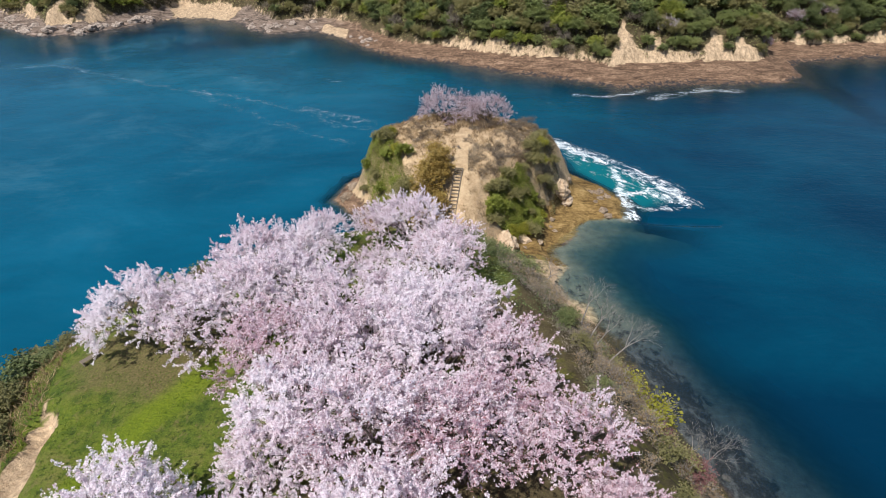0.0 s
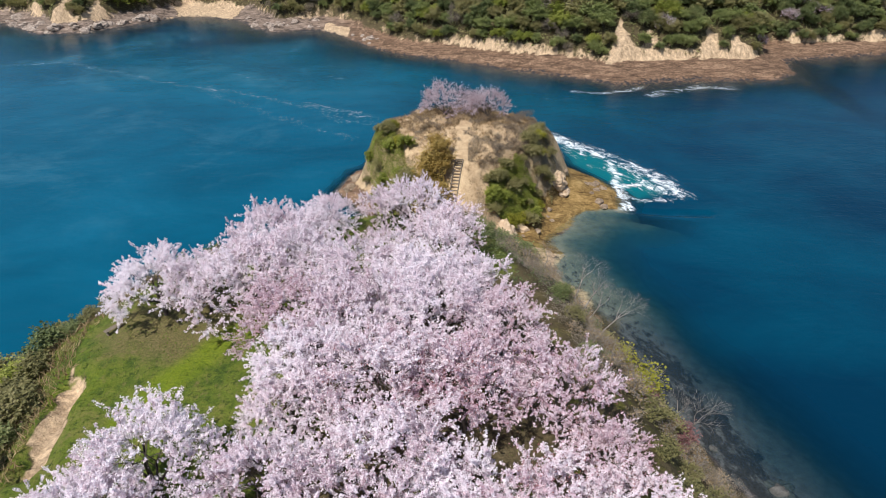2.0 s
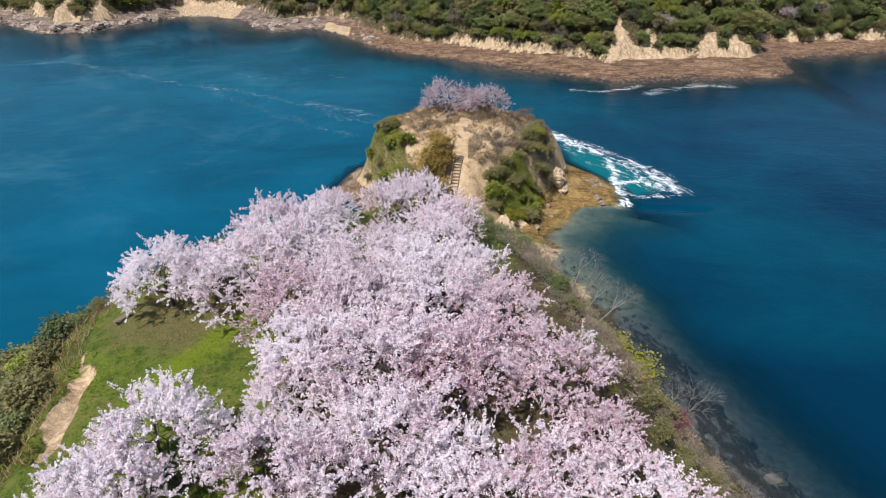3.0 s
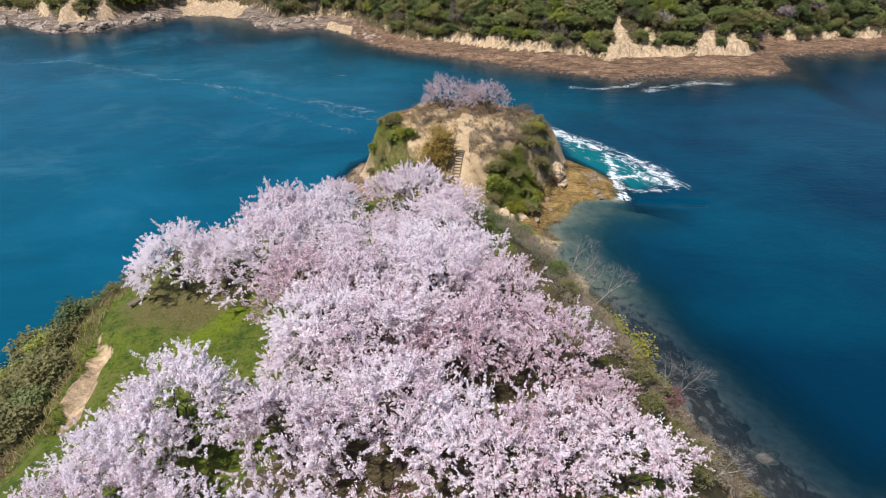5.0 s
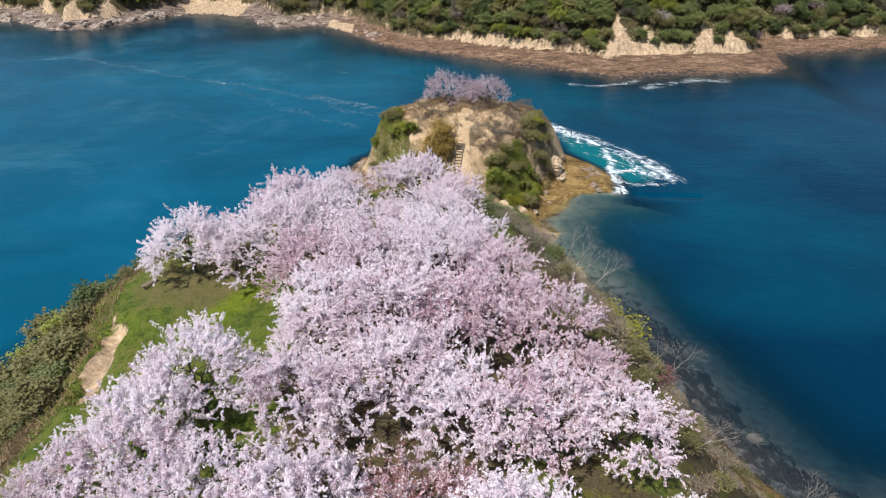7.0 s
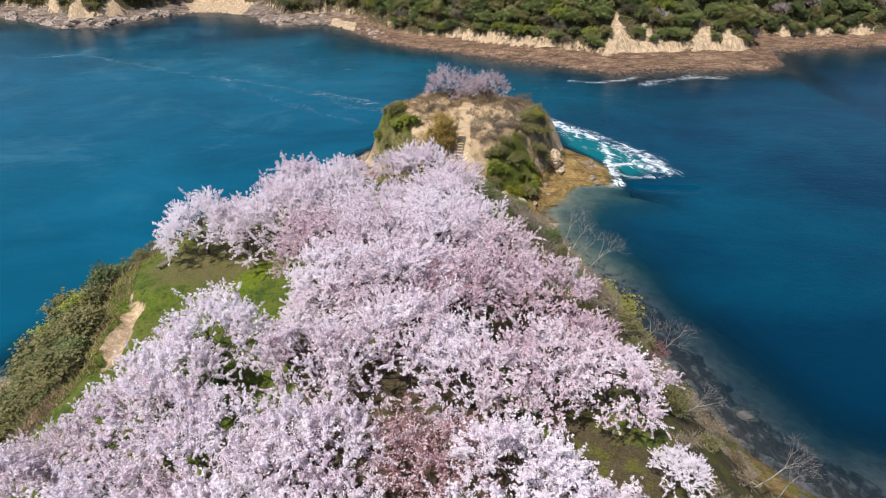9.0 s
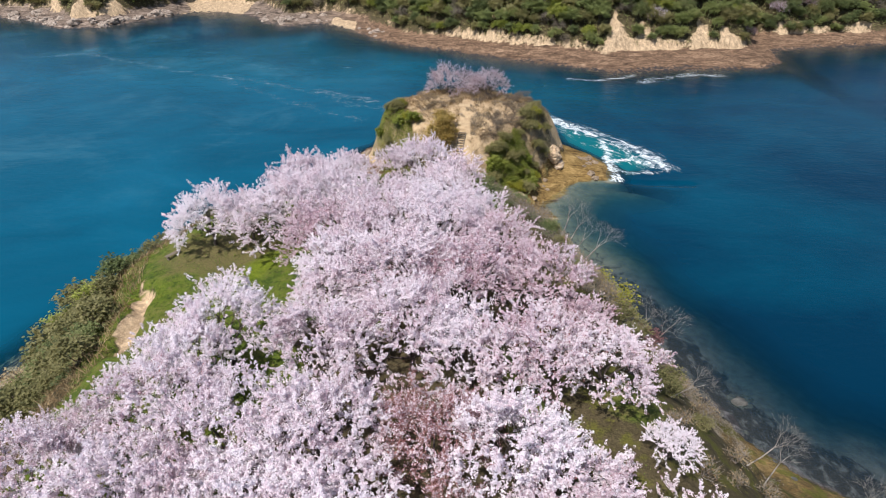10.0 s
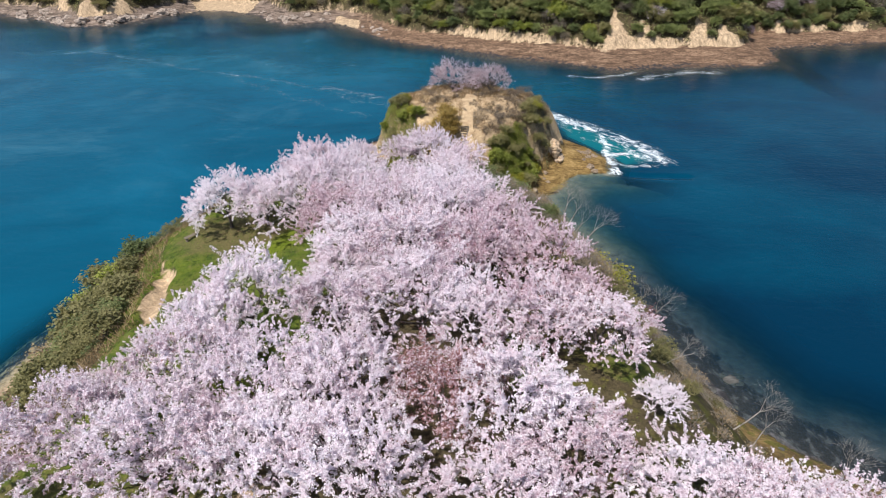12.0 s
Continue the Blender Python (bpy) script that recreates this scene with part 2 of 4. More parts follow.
def water_material():
    n = Nodes("sea_water")
    depth, foam, air = n.attribute("depth"), n.attribute("foam"), n.attribute("air")
    # Body colour carries reflected sky and hills as paint, broken up by swirl.
    swirl = n.noise(0.030, 7.0, 0.60, n.place((1.0, 1.4, 1.0)), 0.5)
    silt_and_sky = n.math("ADD", n.attribute("silt_and_sky"), n.math("MULTIPLY", n.math("SUBTRACT", swirl, 0.5), 1.2))
    deep = n.ramp(silt_and_sky, (0.0, (0.0001, 0.026, 0.058)), (0.45, (0.0002, 0.057, 0.104)), (0.75, (0.001, 0.083, 0.146)), (1.0, (0.004, 0.108, 0.186)))
    # pale noise patches mixed in as the sheen of mirrored cloud and sky
    sky_sheen = n.noise(0.036, 9.0, 0.70, n.place((1.0, 1.3, 1.0), (0, 0, 0.3)), 0.5)
    deep = n.mix(n.math("MULTIPLY", n.step(sky_sheen, 0.47, 0.72, 0.0, 0.62), n.attribute("sky_sheen")), deep, (0.040, 0.150, 0.215))
    deep = n.mix(n.step(air, 0.0, 1.0), deep, (0.002, 0.155, 0.165))
    body = n.add("ShaderNodeBsdfDiffuse")
    n.put(body.inputs[0], deep)
    clear = n.add("ShaderNodeBsdfTransparent")
    n.put(clear.inputs[0], n.mix(n.step(depth, 0.0, 1.2), (0.90, 0.96, 0.95), (0.26, 0.54, 0.57)))
    see = n.math("POWER", 2.718, n.math("MULTIPLY", depth, -0.55))
    m1 = n.add("ShaderNodeMixShader")
    n.put(m1.inputs[0], n.math("MULTIPLY", n.math("MULTIPLY", see, 0.98), n.step(air, 0.28, 0.58, 1.0, 0.0)))
    n.put(m1.inputs[1], body.outputs[0])
    n.put(m1.inputs[2], clear.outputs[0])
    ripple = n.math("ADD", n.noise(0.9, 3.0, 0.6, n.place((1.0, 1.6, 1.0))), n.math("MULTIPLY", n.noise(0.14, 4.0, 0.6, n.place((1.0, 2.4, 1.0)), 1.0), 2.0))
    bump = n.bump(ripple, 0.2, 0.22)
    gloss = n.add("ShaderNodeBsdfGlossy")
    gloss.inputs["Roughness"].default_value = 0.16
    n.put(gloss.inputs["Normal"], bump)
    fres = n.add("ShaderNodeFresnel")
    fres.inputs["IOR"].default_value = 1.25
    n.put(fres.inputs["Normal"], bump)
    m2 = n.add("ShaderNodeMixShader")
    n.put(m2.inputs[0], fres.outputs[0])
    n.put(m2.inputs[1], m1.outputs[0])
    n.put(m2.inputs[2], gloss.outputs[0])
    # white water: broken crests, lace between them and thin drifting threads
    flow = n.place((1.9, 1.0, 1.0), (0, 0, -0.95), "TEXTURE")
    strand = n.noise(0.55, 7.0, 0.66, flow, 1.4)
    lace = n.math("SUBTRACT", 1.0, n.math("MULTIPLY", n.math("ABSOLUTE", n.math("SUBTRACT", n.noise(1.0, 6.0, 0.64, flow, 2.0), 0.5)), 6.0))
    fleck = n.noise(3.2, 4.0, 0.65, flow, 1.5)
    f = n.math("ADD", foam, n.math("ADD", n.math("MULTIPLY", n.math("SUBTRACT", strand, 0.5), 1.9), n.math("ADD", n.math("MULTIPLY", n.math("SUBTRACT", lace, 0.5), 0.55), n.math("MULTIPLY", n.math("SUBTRACT", fleck, 0.5), 0.7))))
    thread = n.math("SUBTRACT", 1.0, n.math("MULTIPLY", n.math("ABSOLUTE", n.math("SUBTRACT", n.noise(0.22, 5.0, 0.6, n.place((1.0, 2.2, 1.0), (0, 0, 0.35)), 1.6), 0.5)), 9.0))
    g = n.math("ADD", n.attribute("wisp"), n.math("ADD", n.math("MULTIPLY", thread, 0.4), n.math("MULTIPLY", n.math("SUBTRACT", fleck, 0.5), 0.9)))
    cover = n.math("MAXIMUM", n.math("MULTIPLY", n.step(f, 0.47, 0.98), n.step(foam, 0.03, 0.2)), n.math("MULTIPLY", n.step(g, 1.02, 1.42, 0.0, 0.62), n.step(n.attribute("wisp"), 0.02, 0.3)))
    white = n.surface((0.80, 0.86, 0.87), 0.9, n.bump(fleck, 0.6, 0.1))
    m3 = n.add("ShaderNodeMixShader")
    n.put(m3.inputs[0], cover)
    n.put(m3.inputs[1], m2.outputs[0])
    n.put(m3.inputs[2], white)
    return n.done(m3.outputs[0])


def wood_material(name, dark, pale):
    n = Nodes(name)
    g = n.noise(3.0, 5.0, 0.6, n.place((1, 7, 7)))
    return n.done(n.surface(n.mix(g, dark, pale), 0.8, n.bump(g, 0.4, 0.02)))


def rock_material(name, *stops):
    n = Nodes(name)
    v = n.math("ADD", n.math("MULTIPLY", n.noise(1.1, 6.0, 0.68, n.place((1, 1, 2.2))), 0.7), n.math("MULTIPLY", n.noise(9.0, 3.0), 0.3))
    return n.done(n.surface(n.ramp(v, *stops), 0.9, n.bump(v, 0.9, 0.2), 0.2))


GROUND, WATER = ground_material(), water_material()
# Dark low stops with clump noise put shade between petal clusters into the colour.
BLOSSOM = leaf_material("blossom_white", ((0.03, (0.48, 0.335, 0.38)), (0.22, (0.78, 0.64, 0.70)), (0.46, (0.92, 0.835, 0.88)), (0.9, (0.945, 0.90, 0.93))), 0.27, 0.24, 0.4, clump=1.7)
BLOSSOM_PINK = leaf_material("blossom_pink", ((0.03, (0.50, 0.31, 0.36)), (0.26, (0.77, 0.60, 0.665)), (0.52, (0.885, 0.775, 0.825)), (0.9, (0.95, 0.895, 0.925))), 0.27, 0.3, 0.35, clump=1.7)
BLOSSOM_MAUVE = leaf_material("blossom_mauve", ((0.05, (0.33, 0.23, 0.255)), (0.35, (0.56, 0.45, 0.485)), (0.65, (0.74, 0.645, 0.68)), (0.95, (0.86, 0.80, 0.83))), 0.3, 0.3, 0.35, clump=1.0)
YOUNG_LEAF = leaf_material("young_leaf", ((0.1, (0.24, 0.085, 0.085)), (0.6, (0.42, 0.20, 0.20)), (0.95, (0.48, 0.31, 0.27))), 0.35, 0.2)
EVERGREEN = leaf_material("evergreen_leaf", ((0.05, (0.085, 0.11, 0.045)), (0.4, (0.165, 0.20, 0.08)), (0.75, (0.255, 0.285, 0.115)), (0.98, (0.34, 0.34, 0.16))), 0.42, 0.3, 0.25, 0.5)
# Evergreen and olive leaf again, lightened to carry haze and fill light.
LIT_GREEN = leaf_material("lit_green_leaf", ((0.05, (0.19, 0.225, 0.085)), (0.4, (0.28, 0.32, 0.12)), (0.75, (0.35, 0.385, 0.145)), (0.98, (0.43, 0.43, 0.19))), 0.5, 0.3, 0.25, 0.5)
LIT_OLIVE = leaf_material("lit_olive_leaf", ((0.05, (0.22, 0.205, 0.088)), (0.5, (0.33, 0.305, 0.13)), (0.95, (0.43, 0.385, 0.195))), 0.5, 0.25, 0.3)
FRESH_GREEN = leaf_material("fresh_green_leaf", ((0.05, (0.16, 0.19, 0.035)), (0.5, (0.32, 0.36, 0.075)), (0.95, (0.48, 0.48, 0.14))), 0.5, 0.25, 0.4, 0.5)
OLIVE = leaf_material("olive_leaf", ((0.05, (0.115, 0.114, 0.048)), (0.5, (0.235, 0.22, 0.092)), (0.95, (0.34, 0.30, 0.15))), 0.42, 0.25, 0.3)
GOLDEN = leaf_material("golden_leaf", ((0.05, (0.24, 0.165, 0.05)), (0.5, (0.42, 0.30, 0.09)), (0.95, (0.56, 0.43, 0.16))), 0.5, 0.25, 0.5)
YELLOW = leaf_material("yellow_green_leaf", ((0.05, (0.15, 0.15, 0.02)), (0.5, (0.29, 0.28, 0.035)), (0.95, (0.40, 0.38, 0.06))), 0.35, 0.2)
PINK_TWIG = leaf_material("pink_shrub_leaf", ((0.05, (0.13, 0.065, 0.062)), (0.5, (0.25, 0.12, 0.115)), (0.95, (0.34, 0.20, 0.18))), 0.3, 0.2)
GREY_BUD = leaf_material("grey_bud", ((0.05, (0.115, 0.095, 0.072)), (0.5, (0.215, 0.182, 0.138)), (0.95, (0.32, 0.275, 0.22))), 0.2, 0.25, 0.3, 0.8)
DRY = leaf_material("dry_grass_blade", ((0.05, (0.14, 0.09, 0.045)), (0.45, (0.31, 0.22, 0.12)), (0.95, (0.50, 0.38, 0.22))), 0.25, 0.35, 0.4, 0.8)
BLADE = leaf_material("turf_blade", ((0.05, (0.060, 0.110, 0.012)), (0.45, (0.120, 0.180, 0.020)), (0.95, (0.22, 0.24, 0.045))), 0.3, 0.35, 0.25, 0.6)
BARK = bark_material("cherry_bark", (0.035, 0.026, 0.022), (0.12, 0.095, 0.08))
GREY_BARK = bark_material("grey_bark", (0.12, 0.105, 0.09), (0.38, 0.34, 0.30))
BRUSH = bark_material("brushwood_bark", (0.10, 0.075, 0.055), (0.24, 0.19, 0.145))
WOOD = wood_material("weathered_wood", (0.10, 0.08, 0.058), (0.26, 0.215, 0.16))
BOARD = wood_material("pale_board", (0.46, 0.47, 0.48), (0.62, 0.63, 0.64))
SHORE_ROCK = rock_material("shore_rock", (0.3, (0.07, 0.052, 0.038)), (0.5, (0.24, 0.18, 0.125)), (0.7, (0.46, 0.37, 0.27)))
PALE_ROCK = rock_material("pale_shore_rock", (0.3, (0.10, 0.08, 0.065)), (0.5, (0.33, 0.265, 0.215)), (0.7, (0.58, 0.49, 0.41)))
SANDSTONE = rock_material("sandstone", (0.3, (0.26, 0.17, 0.10)), (0.5, (0.50, 0.37, 0.245)), (0.7, (0.68, 0.54, 0.39)))
GREY_ROCK = rock_material("grey_reef_rock", (0.3, (0.03, 0.03, 0.028)), (0.5, (0.09, 0.088, 0.08)), (0.7, (0.18, 0.172, 0.16)))

# ---- the lie of the land ----
ISLAND = [(8, 70), (13.4, 66.5), (15.2, 63), (17.9, 57.5), (19, 52.5), (21.2, 45), (23.6, 37.2), (27.3, 27), (31.2, 22.6), (37, 19), (46, 8), (53, -10), (58, -60),
          (-56, -60), (-52, -10), (-50, 12), (-48.8, 29), (-48, 36), (-45, 44), (-37, 52), (-27, 58), (-17, 61), (-10, 66), (-6, 71)]
PLATEAU = [(24, -60), (21, -9), (15.5, 0.5), (11, 8), (10, 17), (9.5, 28), (7, 40), (3.5, 50), (-3, 55.5), (-12, 55), (-20, 48), (-27, 40), (-30.5, 34.5), (-29.6, 31), (-27.4, 26), (-25.8, 21), (-25, 16), (-25, 8), (-27, -4), (-33, -60)]
ISLET = [(-20.5, 92), (-18.5, 99), (-11, 108), (4, 114), (14, 112), (19, 104), (25, 98.5), (27.6, 92.5), (26.2, 87), (21, 85.7), (16, 80.5), (13, 77), (14.3, 72), (13, 65), (4, 60), (-5, 61), (-9.5, 67), (-10.5, 75), (-14.5, 84)]
CROWN = [(-12, 96), (-12, 91), (-7.5, 85.5), (-1, 83), (6, 83), (12, 86.5), (14.5, 92), (13, 99), (4, 105), (-7, 103)]
FAR_X = [-900, -300, -200, -164, -143, -129, -112, -107, -95, -82, -73, -64, -49, -38, -30, -18.6, -1.4, 14.3, 29, 42, 57.6, 71, 86.4, 93.5, 96, 100, 116, 129, 170, 300, 900]
FAR_Y = [330, 262, 236, 225, 209.5, 213, 233, 241, 241, 235, 224, 215.5, 220.5, 210, 197.5, 187, 179.7, 169.5, 164, 156.5, 158.5, 160, 162, 168, 178, 183, 187, 189.5, 200, 250, 330]
SCAR = [(-28.0, 29.2), (-27.0, 28.8), (-26.0, 27.0), (-25.7, 25.2), (-25.2, 23.4), (-24.9, 21.2), (-24.7, 19.4), (-25.9, 19.2), (-26.7, 21.4), (-27.5, 23.6), (-27.2, 25.4), (-28.1, 27.4)]
BLUFFS = [(-155, 236, 3.0, 5), (-140, 236, 4.0, 6), (-131, 236, 3.6, 6), (47, 176, 5.5, 9.5), (54.8, 175, 2.2, 7.5), (72, 178, 4.2, 7.5), (80.5, 178, 4.6, 5)]


def far_inland(x, y):
    ys = np.interp(x, FAR_X, FAR_Y)
    slope = (np.interp(np.asarray(x) + 4, FAR_X, FAR_Y) - np.interp(np.asarray(x) - 4, FAR_X, FAR_Y)) / 8
    return (y - ys) / np.sqrt(1 + slope * slope) + 1.6 * fbm(np.asarray(x) / 7, np.asarray(y) / 7, 5) + 2.0 * fbm(np.asarray(x) / 22, np.asarray(y) / 22, 6)


def bank_width(x):
    """Width of the far shore's rock shelf before the cliff."""
    return np.interp(x, [-200, -150, -125, -110, -95, -80, -60, -45, -35, -20, 0, 30, 50, 80, 92, 105, 140], [9, 9, 9, 9, 9, 9, 9, 9, 7, 7.5, 8, 10, 14, 13, 12, 9, 7])


def height(x, y):
    x, y = np.asarray(x, float), np.asarray(y, float)
    rough = fbm(x / 3.0, y / 3.0, 11, 5)
    # main island
    ds = inside(ISLAND, x, y) + 2.0 * fbm(x / 6, y / 6, 21)
    dp = inside(PLATEAU, x, y) + 2.2 * fbm(x / 5, y / 5, 22)
    top = 16.6 + 4.0 * np.exp(-((x / 21) ** 2) - ((y - 6) / 24) ** 2) - 1.6 * smooth(38, 56, y) + 0.7 * fbm(x / 8, y / 8, 23)
    top = top - 1.7 * smooth(0, 7, -x - 25) * smooth(8, 26, y)
    s = np.clip(ds / np.maximum(ds - dp, 0.01), 0, 1)
    prof = np.interp(s, [0, 0.14, 0.22, 0.5, 0.8, 0.93, 1], [0, 0.085, 0.15, 0.51, 0.875, 0.97, 1.0])
    side = np.interp(s, [0, 0.14, 0.3, 0.42, 0.6, 0.85, 1], [0, 0.04, 0.10, 0.30, 0.58, 0.91, 1.0])
    prof = np.where((x < -22) & (y < 45), prof + (side - prof) * smooth(45, 32, y), prof)
    ledge = np.interp(s, [0, 0.03, 0.14, 0.22], [0, 0.05, 0.095, 0.15])
    prof = np.where((x > 10) & (s < 0.22), prof + (ledge - prof) * smooth(36, 30, y), prof)
    land = np.where(dp > 0, top, prof * top + rough * 1.6 * smooth(0, 0.2, s) * smooth(1, 0.85, s))
    bench = np.where(x > 0, 12.6 - 1.6 * smooth(42, 54, y), 6.0)
    sea = -np.interp(-ds / bench, [0, 0.35, 0.75, 1.05, 1.4, 3], [0, 0.35, 0.9, 2.2, 5, 9]) + rough * 0.35
    land = land - 1.5 * smooth(-0.5, 0.6, inside(SCAR, x, y) + 0.8 * rough)
    near = np.where(ds > 0, land, sea)
    # islet
    ds = inside(ISLET, x, y) + 1.3 * fbm(x / 4, y / 4, 31)
    dp = inside(CROWN, x, y) + 1.2 * fbm(x / 4, y / 4, 32)
    s = np.clip(ds / np.maximum(ds - dp, 0.01), 0, 1)
    prof = np.interp(s, [0, 0.04, 0.36, 0.46, 0.6, 0.8, 1], [0, 0.65, 1.5, 3.2, 6.2, 9.4, 11.0])
    east = np.interp(s, [0, 0.04, 0.36, 0.55, 0.66, 0.8, 1], [0, 0.65, 1.4, 2.4, 5.6, 9.2, 11.0])
    prof = prof + (east - prof) * smooth(8, 12, x) * smooth(80, 84, y)
    land = np.where(dp > 0, 11.0 + 1.6 * smooth(0, 7, dp), prof) + rough * np.interp(s, [0, 0.1, 0.5, 1], [0.3, 0.9, 1.5, 0.7])
    sea = -np.interp(-ds * np.where(x < 0, 4.5, 1.0 + 1.8 * smooth(82, 86, y)), [0, 3, 8, 12.5, 18], [0, 0.35, 0.95, 2.4, 9]) + rough * 0.4
    isl = np.where(ds > 0, land, sea)
    # far shore
    d = far_inland(x, y)
    w = bank_width(x) + 2.5 * fbm(x / 5, y / 20, 41)
    e = d - w
    cut = 2.3 + 3.2 * fbm(x / 7, 0 * y, 42)
    hill = 2.3 + cut * smooth(0, 1.8, e) + np.interp(e, [1.5, 14, 60, 160, 500], [0, 9, 30, 48, 60]) + rough * 1.5 * smooth(0, 2, e)
    beds = value_noise(x / 9 + d / 6, d / 1.5 + fbm(x / 12, y / 12, 43) * 4, 44) - 0.5
    shelf = 2.3 * np.clip(d / w, 0, 1) ** 0.8 + (rough * np.where(x < -104, 3.2, 1.3) + beds * 1.1) * smooth(0, 2, d) * (1 - 0.92 * smooth(18, 13, np.abs(x + 95)))
    flats = 1.0 - 0.4 * np.maximum(smooth(84, 100, x), smooth(-26, -40, x))
    sea = -np.interp(-d * flats, [0, 4, 10, 16, 30], [0, 0.6, 1.7, 5, 9]) + rough * 0.3
    far = np.where(d > 0, np.where(e > 0, hill, shelf), sea)
    return np.maximum(np.maximum(near, isl), np.maximum(far, -9.0))


def ground_z(x, y):
    return float(height(np.array([x]), np.array([y]))[0])


def stretch(*runs):
    """Grid lines: (from, to, step) runs end to end."""
    out = [runs[0][0]]
    for a, b, step in runs:
        k = max(1, round((b - a) / step))
        out += [a + (b - a) * (i + 1) / k for i in range(k)]
    return np.array(out)


def sheet(name, xs, ys, z, material):
    gx, gy = np.meshgrid(xs, ys)
    nx, ny = len(xs), len(ys)
    i = (np.arange(ny - 1)[:, None] * nx + np.arange(nx - 1)[None]).ravel()
    faces = np.stack([i, i + 1, i + nx + 1, i + nx], 1)
    gz = z(gx.ravel(), gy.ravel())
    me = mesh_of(name, np.stack([gx.ravel(), gy.ravel(), gz], 1), faces, material, True)
    return me, gx.ravel(), gy.ravel(), gz


def store(me, name, values, kind="FLOAT"):
    a = me.attributes.new(name, kind, "POINT")
    a.data.foreach_set("color" if kind == "FLOAT_COLOR" else "value", np.ascontiguousarray(values, np.float32).ravel())


XS = stretch((-2600, -600, 400), (-600, -200, 40), (-200, -54, 1.6), (-54, 50, 0.65), (50, 175, 1.6), (175, 600, 42), (600, 2600, 400))
YS = stretch((-2600, -400, 440), (-400, -60, 34), (-60, -8, 2), (-8, 116, 0.65), (116, 150, 2.5), (150, 262, 0.9), (262, 340, 8), (340, 900, 70), (900, 2900, 400))
me, X, Y, Z = sheet("ground", XS, YS, height, GROUND)
d_near, d_plat = inside(ISLAND, X, Y), inside(PLATEAU, X, Y)
d_isl, d_top, d_far = inside(ISLET, X, Y), inside(CROWN, X, Y), far_inland(X, Y)
wob = fbm(X / 4, Y / 4, 51)
scar = smooth(-0.3, 0.45, inside(SCAR, X, Y) + 1.4 * wob + 1.4 * fbm(X / 1.3, Y / 1.3, 53))
on_near = (d_near > 0) & (Y < 62)
grass = np.where(on_near, smooth(-3.2, -0.4, d_plat + 3 * wob + 1.8 * smooth(-20, -24, X) * smooth(16, 20, Y)), 0) * (1 - scar)
grass *= 1 - 0.75 * smooth(3, 7, X) * smooth(17, 22, Y)
grass *= 1 - 0.8 * smooth(6, -3, Y) * smooth(-0.08, 0.12, wob + 0.05)
grass *= 1 - 0.92 * smooth(-14, -10, X) * smooth(44, 38, Y) * smooth(-0.2, 0.02, wob + 0.05) * smooth(1.2, 3.6, np.hypot(X - 10.8, Y - 13.4))
grass = np.maximum(grass, np.where((d_isl > 0) & (X > 8) & (X < 13) & (Y < 74) & (Y > 66), 0.45, 0))
e_far = d_far - bank_width(X) - 2.5 * fbm(X / 5, Y / 20, 41)
bluff = np.zeros_like(X)
for bx, by, half, up in BLUFFS:
    bluff = np.maximum(bluff, smooth(1.2, 0.8, np.abs(X - bx + 5 * wob + 3 * fbm(X / 1.5, Y / 1.5, 54)) / half + 0.8 * np.maximum(e_far, 0) / up))
cliff = np.where(d_far > 0, np.maximum(smooth(-0.5, 0.2, e_far) * smooth(2.8, 1.6, e_far + 4 * fbm(X / 1.6, Y / 4, 57)) * np.where(X < -25, 0.75, 1.0) * (0.5 + 0.5 * smooth(-0.12, 0.08, fbm(X / 7, 0 * Y, 42) + 0.05) * np.where(X < -25, 0.4, 1)) * (0.55 + 0.45 * smooth(-0.12, 0.1, fbm(X / 3, Y / 3, 55))), bluff * (e_far > -0.5)), 0)
beach = np.where(d_far > 0, smooth(14, 11.5, np.abs(X + 97 + 6 * wob)) + smooth(7, 5, np.abs(X + 42 + 6 * wob)) * smooth(5.5, 4.5, d_far), 0) * smooth(1.2, 0.2, e_far)
tan = np.where((d_isl > 0) & (Y > 60), np.maximum(smooth(0.30, 0.42, d_isl / np.maximum(d_isl - d_top, 0.1)), np.where(X < 0, 0.3, 0)), 0)
strand = np.where((Y < 68) & (X < 0), smooth(4.5 + 2.5 * smooth(38, 32, Y), 2.5 + 2.0 * smooth(38, 32, Y), d_near) * (d_near > -5), 0) + np.where((X > 0) & (Y > 44) & (Y < 78), 0.85 * smooth(56, 62, Y) * smooth(4.4, 2.4, Z) * smooth(-0.35, 0.0, Z), 0)
bed = np.where((Z < 0.15) & (d_far < -14) & ((X < 6) | (Y > 82)), 0.25, 0)
face = smooth(3.6, 1.6, np.hypot(X - 17.0, (Y - 91.8) / 1.3)) * smooth(1.6, 2.3, Z) * smooth(7.5, 6.0, Z) + smooth(3.2, 1.4, np.hypot((X - 8.2) / 1.2, Y - 75.5)) * smooth(0.8, 1.6, Z)
path = 0.8 * smooth(0.9, 0.3, along([(-13.2, 6), (-12.3, 3.5), (-10.5, 1.5), (-9.5, -3)], X + 1.5 * wob, Y))
sand = np.clip(path + face + bed + scar + cliff + beach + tan * 0.28 + strand, 0, 1)
shelf = np.where((d_far > -8) & (e_far < 0.5), 1.0, 0) + np.where((d_isl > -3) & (Z < 3.5) & (Y > 74), 1.0, 0) + np.where((Y < 64) & (X > 0) & (Z < 6.5), 0.40, 0)
store(me, "cover", np.stack([grass, sand, np.clip(shelf - beach, 0, 1), np.ones_like(X)], 1), "FLOAT_COLOR")
